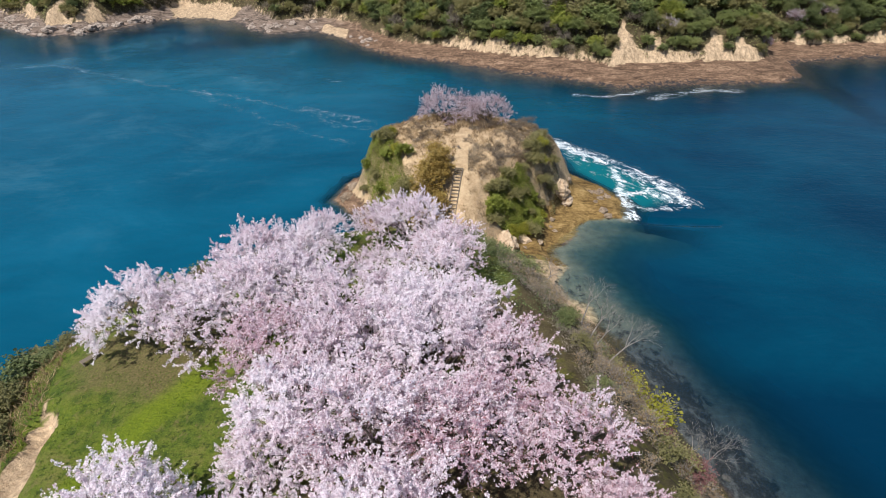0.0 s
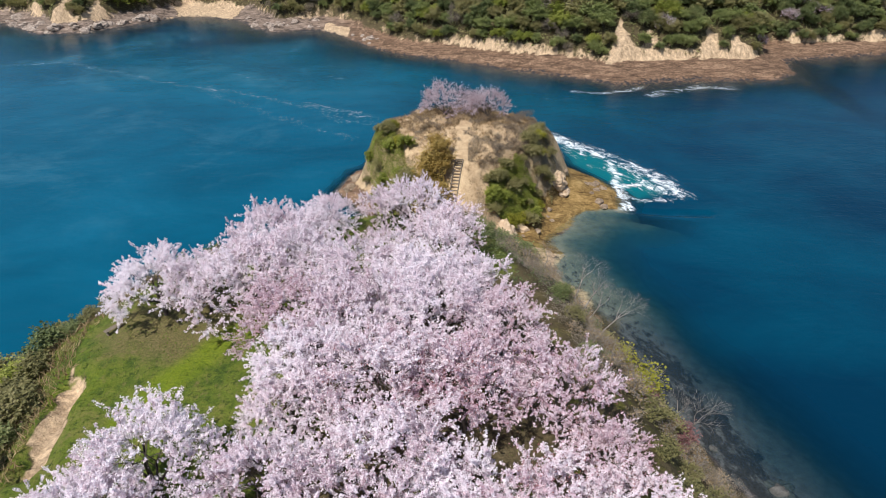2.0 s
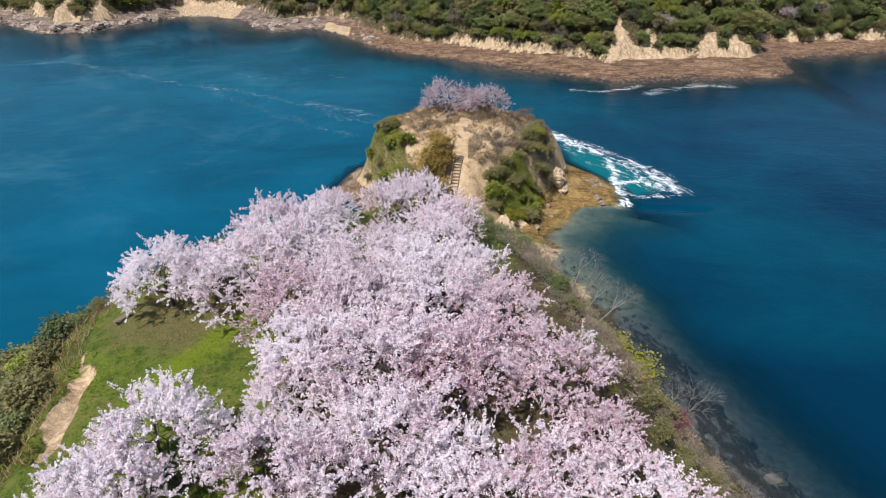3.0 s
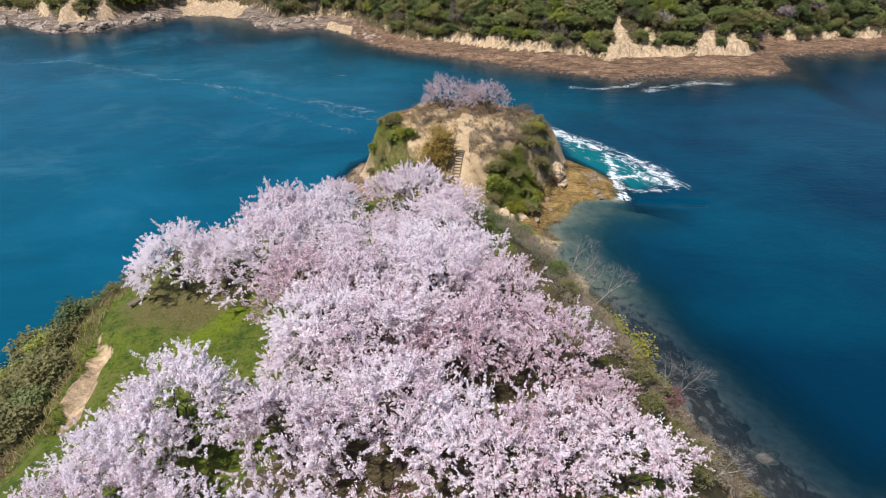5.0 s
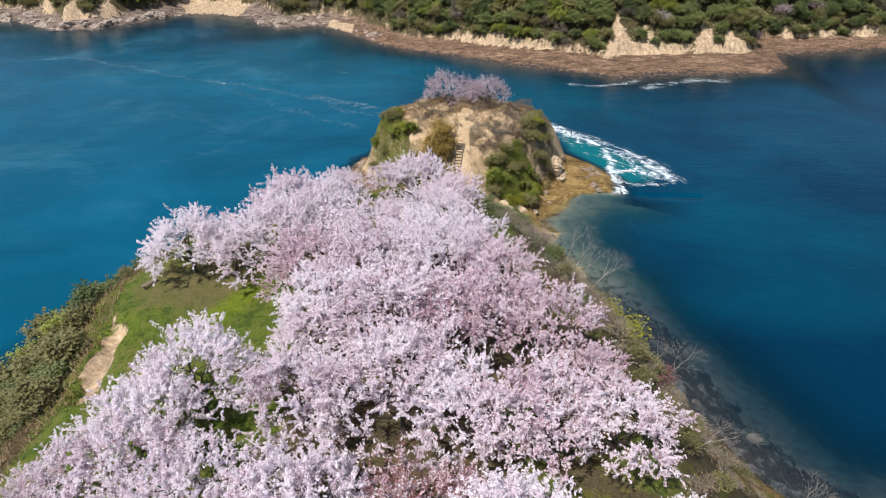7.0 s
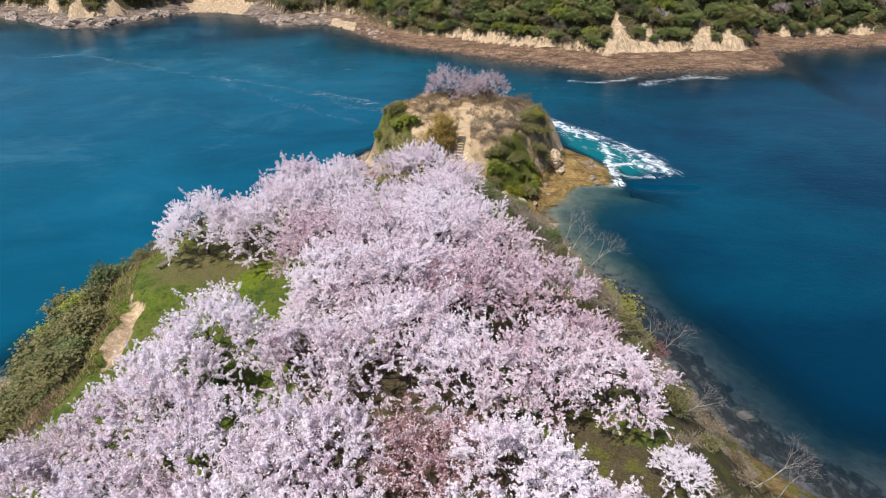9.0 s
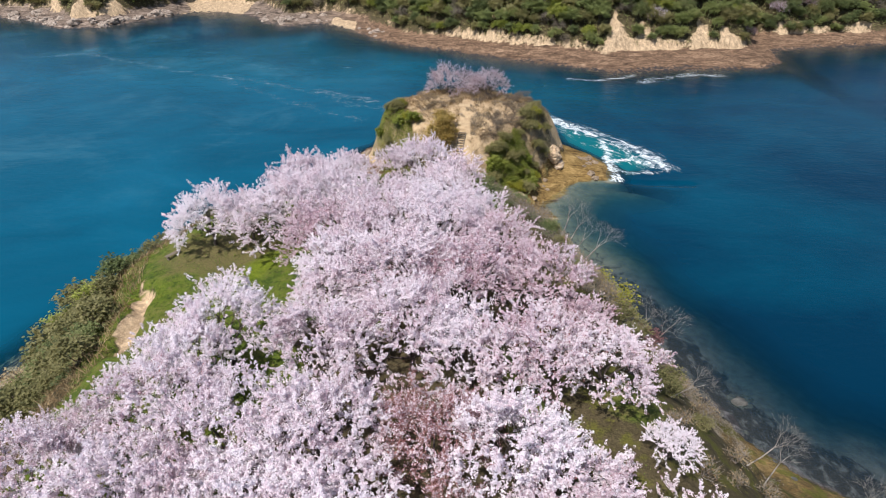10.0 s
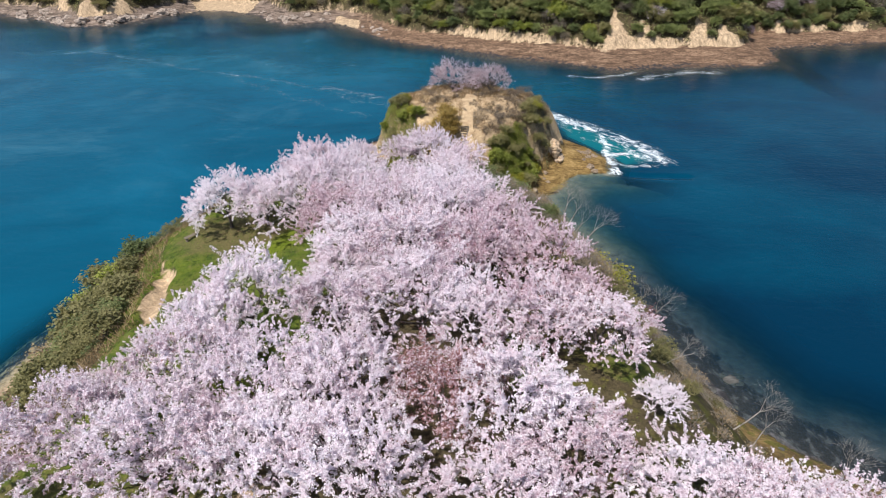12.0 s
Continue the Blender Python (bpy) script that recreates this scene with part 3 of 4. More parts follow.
store(me, "worn", 0.75 * smooth(9.5, 2.0, np.hypot((X + 21.6) / 1.35, (Y - 33) / 1.0) + 8 * wob) + smooth(12, 0, Y) * 0.7 + 0.45 * smooth(-14, -9, X))
store(me, "hay", np.clip(tan * 1.0 + np.where((d_isl > 0) & (X > 8) & (Y > 74) & (Z < 3), 0.5, 0) + np.where((Y < 60) & (X > 8) & (Z > 0.4) & (Z < 14) & (d_plat < 0), 0.06, 0), 0, 1))
store(me, "shingle", np.where((X > 6) & (Y < 88) & (Z < 0.9), 0.9 * np.where(Y < 48, smooth(0.4, -1.2, d_near), smooth(0.05, -0.3, Z)), 0))
store(me, "ashen", smooth(-25, -60, X) * (d_far > -20) + np.where((X > 6) & (Y < 60), 0.12, 0))
store(me, "ochre", np.where((d_isl > -1.5) & (X > 7) & (Y > 72.5), smooth(4.6, 3.2, Z + 1.6 * wob) * 0.95, 0) + np.where((X > 6) & (Y < 42) & (Z > 0.2), 0.30 * smooth(10, 4, Z) + 0.22 * smooth(32, 26, Y) * smooth(13, 8, Z), 0))
store(me, "mossy", np.where((X > 6) & (Y < 40) & (Z > 0.3), smooth(40, 30, Y), 0))
store(me, "shoal", smooth(53, 63, Y) * (X > 6) * (Y < 90))
store(me, "lush", np.maximum(0.75 * smooth(2.6, 0.6, along([(-15.2, 35), (-18, 30), (-20.5, 25), (-21.5, 19)], X, Y)), 0.45 * smooth(5, 1.5, np.hypot(X + 26, Y - 27))))
weed = np.where((X > 8) & (Y < 80), np.where(Y < 50, 0.78, 0.78 - 0.4 * smooth(50, 58, Y)) * smooth(4.2, 1.2, np.abs(d_near + 3.0 + 3.4 * fbm(X / 5, Y / 5, 52))) , 0)
weed = np.maximum(weed, np.where((X < -20) & (Y < 60), 0.8 * smooth(3, 0.5, np.abs(d_near + 3.0)), 0))
weed = np.maximum(weed, np.where(d_far > -24, 0.8 * smooth(0.9, -0.2, Z), 0))
weed = np.maximum(weed, np.where((d_isl > -4) & (Y > 70), 0.22 * smooth(0.5, -0.1, Z), 0))
store(me, "weed", weed)
ground = tagged(new("ground", me), "Grassy island, tan rocky islet and wooded far shore on one seabed", "ground", kind="structure")

# ---- the sea ----
FOAM = [([(19.4, 119), (24.6, 113.8), (29.4, 108.2), (33.7, 103.2), (36.7, 97.8), (38.8, 92.2)], 2.9, 0.54), ([(29.5, 106), (29.2, 99), (28.9, 93.7), (28.6, 87.0)], 1.5, 0.60), ([(29.1, 94.4), (33.5, 95.2), (38.4, 91.0)], 1.5, 0.60),
        ([(23, 114), (30, 103), (35, 94)], 4.6, 0.30), ([(28.6, 91.5), (31, 89.5), (36.5, 89.6)], 1.0, 0.46), ([(31, 104.5), (33.2, 98.5), (36, 93)], 1.5, 0.52)]
WISPS = [([(28.9, 150.5), (37.8, 150.2), (47.8, 153.8)], 2.6, 0.95), ([(47.5, 147), (56.6, 150.6), (64, 154.7), (71, 155)], 3.6, 0.95), ([(18, 142), (27, 146)], 2.4, 0.7),
         ([(-127, 172), (-114, 174), (-75.7, 155), (-55.7, 148.2), (-42.7, 141.8), (-19.3, 130.3)], 3.6, 0.76), ([(-66, 152), (-41.7, 130), (-33.4, 124.6), (-22, 117)], 4.4, 0.70),
         ([(-43, 141), (-30, 133), (-17, 124)], 4.2, 0.74), ([(-60.4, 163.2), (-50.5, 160.7)], 1.8, 0.8), ([(-36, 162), (-30, 161)], 1.6, 0.85), ([(-120, 190), (-95, 178)], 2.5, 0.6)]
WX = stretch((-2600, -600, 400), (-600, -130, 40), (-130, 14, 1.5), (14, 44, 0.4), (44, 130, 1.5), (130, 600, 40), (600, 2600, 400))
WY = stretch((-2600, -400, 440), (-400, -60, 40), (-60, 0, 3), (0, 80, 1.4), (80, 122, 0.4), (122, 250, 1.6), (250, 650, 40), (650, 2900, 400))


def swell(x, y):
    f = np.zeros_like(x)
    for line, w, amount in FOAM:
        f = np.maximum(f, amount * smooth(w * 1.6, 0, along(line, x, y)))
    f = f - 1.6 * smooth(1.4, 0.2, along([(27, 86.3), (33, 85.3), (41, 85)], x, y))
    return 0.22 * f + 0.25 * f * fbm(x / 1.2, y / 1.2, 61)


me, X, Y, Z = sheet("water", WX, WY, swell, WATER)
foam = np.zeros_like(X)
for line, w, amount in FOAM:
    foam = np.maximum(foam, amount * smooth(w * 1.5, w * 0.1, along(line, X + 2 * fbm(X / 5, Y / 5, 62), Y + 2 * fbm(X / 5, Y / 5, 63))))
wisp = np.zeros_like(X)
for line, w, amount in WISPS:
    wisp = np.maximum(wisp, amount * smooth(w * 1.6, 0, along(line, X + 7 * fbm(X / 9, Y / 9, 64), Y + 7 * fbm(X / 9, Y / 9, 65))))
air = smooth(1, -4, -inside([(20, 118), (29, 110), (37, 98), (38, 92), (30, 86.5), (27.5, 92), (20, 104)], X, Y)) * 0.62
air = np.maximum(air, 0.14 * smooth(60, 15, np.hypot(X - 10, (Y - 135) * 1.5)))
air = np.maximum(air, 0.18 * smooth(80, 20, np.hypot(X + 45, (Y - 165) * 1.6)))
store(me, "depth", np.maximum(0, Z - height(X, Y)))
store(me, "foam", foam)
store(me, "wisp", wisp)
store(me, "air", air)
# weight of the painted sky sheen, strongest on the left
store(me, "sky_sheen", smooth(-5, -60, X) * smooth(45, 110, Y) + 0.25 * smooth(40, 90, X))
# Painted reflections: paler sky leftwards, dark hills in far bays, less sky near right.
store(me, "silt_and_sky", np.clip(0.16 + 0.55 * smooth(34, -60, X) + 0.14 * smooth(30, 90, Y) * smooth(60, 0, np.abs(X - 5)) - 0.45 * smooth(150, 225, Y) - 0.35 * smooth(80, 105, X) * smooth(125, 165, Y) - 0.28 * smooth(56, 40, Y) * smooth(18, 30, X), 0, 1))
tagged(new("water", me), "Deep blue-teal tidal strait with streaks of white foam", "water", kind="structure")


# ---- growing things ----
def grow(rng, trunk, levels, lean=(0, 0)):
    """Limbs as rows of (start, end, thickness at start, at end, level)."""
    up = Vector((lean[0], lean[1], 1)).normalized()
    length, r = trunk
    segs = [(Vector((0, 0, 0)), up * length * 0.5 + Vector((rng.uniform(-.1, .1), rng.uniform(-.1, .1), 0)), r, r * 0.85, 0)]
    segs.append((segs[0][1], up * length, r * 0.85, r * 0.7, 0))
    nodes = [(segs[0][1], segs[1][1], up, r * 0.7)]
    for lv, (n, size, tilt, lift, flat) in enumerate(levels, 1):
        grown = []
        for a, b, way, r in nodes:
            side = way.orthogonal().normalized()
            other = way.cross(side)
            phase = rng.uniform(0, 6.283)
            for k in range(n):
                th = phase + 6.283 * (k + rng.uniform(-.3, .3)) / n
                an = radians(tilt * (rng.uniform(0.3, 0.7) if lv == 1 and k % 3 == 0 else rng.uniform(0.6, 1.35)))
                d = way * math.cos(an) + (side * math.cos(th) + other * math.sin(th)) * math.sin(an)
                d.z = d.z * flat + lift
                d.normalize()
                p0 = a.lerp(b, 1.0 if lv == 1 and k % 2 else rng.uniform(0.55, 1.0))
                ln = size * (rng.uniform(0.35, 1.85) if lv == len(levels) else rng.uniform(0.65, 1.25))
                mid = p0 + d * ln * 0.5 + Vector((rng.uniform(-1, 1), rng.uniform(-1, 1), rng.uniform(-0.6, 0.9))) * ln * 0.07
                p1 = p0 + d * ln
                r1 = r * 0.62
                if lv == len(levels):
                    segs.append((p0, p1, r1, r1 * 0.6, lv))
                else:
                    segs.append((p0, mid, r1, r1 * 0.8, lv))
                    segs.append((mid, p1, r1 * 0.8, r1 * 0.6, lv))
                grown.append((mid, p1, (p1 - mid).normalized(), r1 * 0.6))
        nodes = grown
    return segs


def tubes(segs, sides=5, least=0.008):
    P0 = np.array([s[0][:] for s in segs])
    P1 = np.array([s[1][:] for s in segs])
    R0 = np.maximum([s[2] for s in segs], least)
    R1 = np.maximum([s[3] for s in segs], least * 0.7)
    D = P1 - P0
    D /= np.linalg.norm(D, axis=1)[:, None] + 1e-9
    A = np.cross(D, np.where(np.abs(D[:, 2:3]) > 0.9, [[1.0, 0, 0]], [[0, 0, 1.0]]))
    A /= np.linalg.norm(A, axis=1)[:, None]
    B = np.cross(D, A)
    th = np.arange(sides) * 2 * np.pi / sides
    ring = np.cos(th)[None, :, None] * A[:, None] + np.sin(th)[None, :, None] * B[:, None]
    V = np.concatenate([P0[:, None] + ring * R0[:, None, None], P1[:, None] + ring * R1[:, None, None]], 1).reshape(-1, 3)
    base = np.arange(len(segs))[:, None] * 2 * sides
    k = np.arange(sides)
    F = np.stack([base + k, base + (k + 1) % sides, base + sides + (k + 1) % sides, base + sides + k], 2).reshape(-1, 4)
    return V, F


def puffs(rng, at, size, cup=0.35, narrow=1.0, upward=0.0):
    """Small folded leaves or petals of two facets each, turned at random, at the given places."""
    n = len(at)
    N = rng.normal(size=(n, 3))
    N[:, 2] += upward
    N /= np.linalg.norm(N, axis=1)[:, None]
    T = np.cross(N, rng.normal(size=(n, 3)))
    T /= np.linalg.norm(T, axis=1)[:, None]
    B = np.cross(N, T) * narrow
    s = (size * rng.uniform(0.6, 1.35, n))[:, None]
    jit = rng.uniform(0.75, 1.25, (4, n, 1))
    V = np.stack([at + T * s * jit[0], at + B * s * jit[1] + N * s * cup, at - T * s * jit[2], at - B * s * jit[3] + N * s * cup], 1).reshape(-1, 3)
    b = np.arange(n)[:, None] * 4
    F = np.concatenate([b + [0, 1, 2], b + [0, 2, 3]], 1).reshape(-1, 3)
    return V, F


def petals(rng, at, size):
    """Single petals at the given places, turned at random."""
    n = len(at)
    N = rng.normal(size=(n, 3)) + [0, 0, 0.5]
    T = np.cross(N, rng.normal(size=(n, 3)))
    T /= np.linalg.norm(T, axis=1)[:, None]
    B = np.cross(N / np.linalg.norm(N, axis=1)[:, None], T)
    s = (size * rng.uniform(0.6, 1.4, n))[:, None]
    V = np.stack([at + T * s, at - T * s * 0.5 + B * s * 0.85, at - T * s * 0.5 - B * s * 0.85], 1).reshape(-1, 3)
    return V, np.arange(3 * n).reshape(-1, 3)


def along_segs(rng, segs, levels, per_metre, spread, bunch=1):
    """Places strewn along the limbs of those levels, in bunches."""
    rows = [s for s in segs if s[4] in levels]
    P0, P1 = np.array([s[0][:] for s in rows]), np.array([s[1][:] for s in rows])
    L = np.linalg.norm(P1 - P0, axis=1)
    count = np.maximum(1, rng.poisson(L * per_metre))
    k = np.repeat(np.arange(len(rows)), count)
    u = rng.uniform(0, 1.08, len(k))[:, None]
    at = P0[k] * (1 - u) + P1[k] * u + rng.normal(size=(len(k), 3)) * spread
    if bunch > 1:
        at = np.repeat(at, bunch, 0) + rng.normal(size=(len(k) * bunch, 3)) * spread * 0.8
    return at


def cherry(name, seed, blossom, leafy=0.0, dense=1.0):
    """A cherry tree in flower: trunk, wide boughs, sprays of twigs packed with small clusters of blossom."""
    rng, nr = random.Random(seed), np.random.default_rng(seed)
    segs = grow(rng, (1.5, 0.18), [(8, 2.4, 55, 0.16, 0.95), (4, 1.65, 44, 0.09, 0.9), (4, 1.05, 44, 0.07, 0.85), (5, 0.62, 44, 0.16, 0.9)])
    root = new(name)
    part("trunk", mesh_of("trunk", *tubes([s for s in segs if s[4] <= 1], 7), BARK, True), root)
    part("branchwork", mesh_of("branchwork", *tubes([s for s in segs if 1 < s[4] < 4], 3, 0.012), BARK, True), root)
    at = np.concatenate([along_segs(nr, segs, (4,), 20 * dense, 0.040, 6), along_segs(nr, segs, (3,), 12 * dense, 0.055, 6)])
    part("crown", mesh_of("crown", *petals(nr, at, 0.038), blossom), root)
    if leafy:
        at = along_segs(nr, segs, (3, 4), 9 * leafy, 0.10)
        part("leaf_flush", mesh_of("leaf_flush", *puffs(nr, at, 0.055, 0.2, 0.5, 0.4), YOUNG_LEAF), root, "reddish young leaves")
    return root


def shrub(name, seed, leaf, bark=BRUSH, size=1.0, leaves=60, leaf_size=0.09, spiky=0.0):
    """A many-stemmed bush about two metres across."""
    rng, nr = random.Random(seed), np.random.default_rng(seed)
    segs = grow(rng, (0.25, 0.06), [(7, 0.75, 48, 0.12 + spiky, 1.0), (4, 0.5, 42, 0.15 + spiky, 1.0), (4, 0.34, 45, 0.2 + spiky, 1.0)])
    root = new(name)
    part("stemwork", mesh_of("stemwork", *tubes(segs if leaves < 20 else [s for s in segs if s[4] < 3], 3, 0.012), bark, True), root)
    if leaves:
        at = np.concatenate([along_segs(nr, segs, (3,), leaves * 0.66, 0.08), along_segs(nr, segs, (2,), leaves * 0.33, 0.1)])
        part("foliage", mesh_of("foliage", *puffs(nr, at, leaf_size, 0.2, 0.75, 3.0), leaf), root)
    root.scale = (size,) * 3
    return root


def bare_tree(name, seed, lean, bark=GREY_BARK):
    rng = random.Random(seed)
    segs = grow(rng, (3.2, 0.09), [(3, 1.5, 28, 0.1, 1.0), (4, 1.0, 34, 0.1, 1.0), (4, 0.7, 36, 0.1, 1.0), (3, 0.45, 36, 0.1, 1.0)], lean)
    root = new(name)
    part("trunk", mesh_of("trunk", *tubes([s for s in segs if s[4] <= 1], 6), bark, True), root)
    part("twigwork", mesh_of("twigwork", *tubes([s for s in segs if s[4] > 1], 3, 0.007), bark, True), root)
    return root


def forest_tree(name, seed, leaf, clumps=27, size=0.155):
    """A broadleaf tree of the far woods: tapered trunk, limbs, uneven crown of leaf clumps."""
    rng, nr = random.Random(seed), np.random.default_rng(seed)
    segs = grow(rng, (1.5, 0.16), [(6, 1.5, 56, 0.08, 0.9), (4, 1.1, 46, 0.12, 1.0), (3, 0.8, 48, 0.16, 1.0)])
    root = new(name)
    part("trunk", mesh_of("trunk", *tubes([s for s in segs if s[4] <= 1], 5), BARK, True), root)
    at = np.concatenate([along_segs(nr, segs, (3,), clumps, 0.16, 2), along_segs(nr, segs, (2,), clumps * 0.5, 0.2, 2)])
    part("crown", mesh_of("crown", *puffs(nr, at, size, 0.25, 0.8, 3.0), leaf), root)
    return root


def set_down(kinds, rows, label, category, group, sink=0.12, seed=1):
    """Copies of the kinds at (x, y, size, which) on the ground; the first of each kind is the pattern itself."""
    used, rows = set(), list(rows)
    for k, which in enumerate(set(range(len(kinds))) - {r[3] for r in rows}):
        rows[-1 - k] = (*rows[-1 - k][:3], which)
    for x, y, size, which in rows:
        ob = kinds[which]
        if which in used:
            ob = copy_thing(ob, Matrix.Identity(4))
        used.add(which)
        rng = random.Random(seed * 7919 + round(x * 113) + round(y * 3571))
        s = size * rng.uniform(0.95, 1.05)
        ob.matrix_basis = pose(x, y, ground_z(x, y) - sink, rng.uniform(-4, 4), rng.uniform(-4, 4), rng.uniform(0, 360)) @ Matrix.Diagonal((s, s, s * rng.uniform(0.93, 1.07), 1))
        words = label[which] if isinstance(label, (list, tuple)) else label
        tagged(ob, words, category, group)


# cherry grove on the plateau
WHITE = "White-pink cherry tree in full blossom on the grassy plateau"
ROSY = "Rosier cherry tree with reddish young leaves among the blossom"
CHERRIES = [cherry("cherry_tree", 101, BLOSSOM, 0.0, 1.12), cherry("cherry_tree", 102, BLOSSOM, 0.0, 1.15), cherry("cherry_tree", 103, BLOSSOM, 0.25, 1.12), cherry("cherry_tree", 104, BLOSSOM, 0.0, 1.18),
            cherry("cherry_tree", 105, BLOSSOM_PINK, 3.8, 0.42), cherry("cherry_tree", 106, BLOSSOM_PINK, 0.5, 0.88)]
GROVE_BACK = [(-15.4, 40.4, 1.05, 3), (-12.9, 44.8, 0.84, 0), (-6.4, 44.0, 0.62, 1), (-23.3, 35.3, 1.0, 0), (-19.6, 35.4, 0.86, 0), (-15.2, 34, 1.15, 1), (-11, 29.5, 1.05, 5), (-12.6, 50.4, 0.68, 3), (-7.4, 51.6, 0.72, 0), (-4.4, 51.2, 0.88, 3), (-0.6, 43.6, 0.9, 5), (-1.8, 40.5, 0.95, 2), (-12.4, 37.5, 1.0, 3),
              (-7.6, 35, 1.0, 0), (-2.5, 33.5, 1.05, 3), (0.2, 33.6, 0.95, 1), (-1.8, 49.6, 0.62, 1)]
GROVE_MIDDLE = [(-6.2, 28.5, 1.1, 1), (-1.0, 28.2, 1.05, 0), (3.0, 28.2, 0.92, 5), (-8.8, 24, 1.05, 3), (-9.4, 21.4, 0.78, 0), (-3.2, 21.5, 1.1, 2), (0.5, 21.4, 1.0, 5),
                (5.9, 21.5, 0.88, 5), (-16.8, 13.3, 0.85, 3), (-15.2, 16.6, 1.05, 0), (-8.5, 15, 1.0, 0), (-3, 14.5, 1.08, 1), (0.6, 13.4, 0.95, 1), (8.4, 13.4, 0.84, 5), (7.7, 17.6, 0.64, 5), (4.0, 12.8, 0.92, 5)]
GROVE_FRONT = [(-16.8, 9.8, 1.0, 2), (-11.6, 7.4, 1.0, 1), (-7, 6.5, 1.0, 3), (-1.4, 6.4, 0.82, 4),
               (2.8, 5.0, 1.0, 0), (5.4, 2.8, 0.82, 2), (-21.5, 5, 1.0, 0), (-22.4, 9.4, 0.62, 1), (-15.8, 3, 1.0, 3), (11.1, 8.5, 0.43, 3), (10.4, 1.0, 0.88, 0), (13.6, 0.6, 0.88, 2), (-24.5, -1, 1.0, 1), (-9.3, 2.0, 0.92, 1), (-13.2, 4.2, 0.8, 3), (1.8, -0.4, 0.85, 1), (-5.4, 1.2, 0.92, 3), (17.0, -1.2, 0.9, 5), (20.8, -3.4, 0.92, 2), (24.4, -6.4, 0.9, 5)]
set_down(CHERRIES, GROVE_BACK + GROVE_MIDDLE + GROVE_FRONT, [WHITE, WHITE, WHITE, WHITE, ROSY, ROSY], "cherry tree", "cherry grove")

# two mauve cherry trees on the islet's top
ISLET_CHERRY = [cherry("cherry_tree", 121, BLOSSOM_MAUVE, 0.4, 0.55), cherry("cherry_tree", 122, BLOSSOM_MAUVE, 0.3, 0.65)]
set_down(ISLET_CHERRY, [(-1.8, 95.5, 1.12, 0), (5.2, 95, 0.98, 1), (2.2, 98.5, 0.7, 0)], "Mauve cherry tree in thin blossom on the islet's top", "cherry tree", "islet cherry trees", 1.3)

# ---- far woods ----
FOREST = [forest_tree("forest_tree", 201, LIT_GREEN), forest_tree("forest_tree", 202, LIT_OLIVE), forest_tree("forest_tree", 203, EVERGREEN, 27.0, 0.145), forest_tree("forest_tree", 204, FRESH_GREEN), forest_tree("forest_tree", 205, LIT_OLIVE, 24.0, 0.145), forest_tree("forest_tree", 206, GREY_BUD, 14.0, 0.10)]
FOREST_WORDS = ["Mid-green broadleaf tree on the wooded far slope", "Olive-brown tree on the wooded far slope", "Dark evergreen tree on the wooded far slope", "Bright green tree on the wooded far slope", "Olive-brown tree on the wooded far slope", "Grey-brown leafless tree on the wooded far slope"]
rng = random.Random(7)
rows, behind = [], []
for row in range(6):
    x = -196.0 + row
    while x < 150:
        w = float(bank_width(x))
        inland = w + 1.8 + row * 3.2 + rng.uniform(-1.1, 1.1)
        y = float(np.interp(x, FAR_X, FAR_Y)) + inland * 1.07
        e = float(far_inland(np.array([x]), np.array([y]))[0]) - w
        on_bluff = any(abs(x - bx) / half + 0.8 * max(e, 0) / up < 1.1 for bx, by, half, up in BLUFFS)
        on_beach = (abs(x + 95) < 18 and e < 5) or (abs(x + 42) < 7 and e < 2)
        if not on_bluff and not on_beach and e > 0.9 and y < 285:
            size = rng.uniform(0.9, 1.4) * (0.62 if row == 0 else 0.85 if row == 1 else 1.0)
            rows.append((x, y, size, rng.choices(range(6), (3.4, 2.6, 1.8, 2.6, 2.4, 1.8) if x < 98 else (1.5, 1, 6, 0.2, 1, 0.6))[0]))
            if row > 2 or x < -70 or x > 128:
                behind.append(rows.pop())
        x += rng.uniform(3.1, 4.6) * (0.55 if row == 0 else 1.0)
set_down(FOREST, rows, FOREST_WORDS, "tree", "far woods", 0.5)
crowns = [next(c.data for c in t.children if c.name.startswith("crown")) for t in FOREST]
blocks = {}
for x, y, size, which in behind:
    me = crowns[which]
    if which not in blocks:
        co = np.empty(len(me.vertices) * 3, np.float32)
        me.vertices.foreach_get("co", co)
        co = co.reshape(-1, 4, 3)[::4]
        co = ((co - co.mean(1, keepdims=True)) * 1.9 + co.mean(1, keepdims=True)).reshape(-1, 3)
        tri = (np.arange(len(co) // 4)[:, None] * 4 + [0, 1, 2, 0, 2, 3]).reshape(-1, 3)
        blocks[which] = (co, tri, [], me.materials[0])
    a = rng.uniform(0, 6.283)
    c, s = math.cos(a), math.sin(a)
    blocks[which][2].append(blocks[which][0] @ np.array([[c, s, 0], [-s, c, 0], [0, 0, 1]]) * size + [x, y, ground_z(x, y) - 0.5])
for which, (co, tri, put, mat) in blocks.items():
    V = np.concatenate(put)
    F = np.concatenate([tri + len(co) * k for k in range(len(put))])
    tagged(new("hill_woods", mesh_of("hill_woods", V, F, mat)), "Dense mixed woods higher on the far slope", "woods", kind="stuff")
FAR_CHERRY = [cherry("cherry_tree", 131, BLOSSOM_MAUVE, 0.4, 0.35), cherry("cherry_tree", 132, BLOSSOM, 0.0, 0.25)]
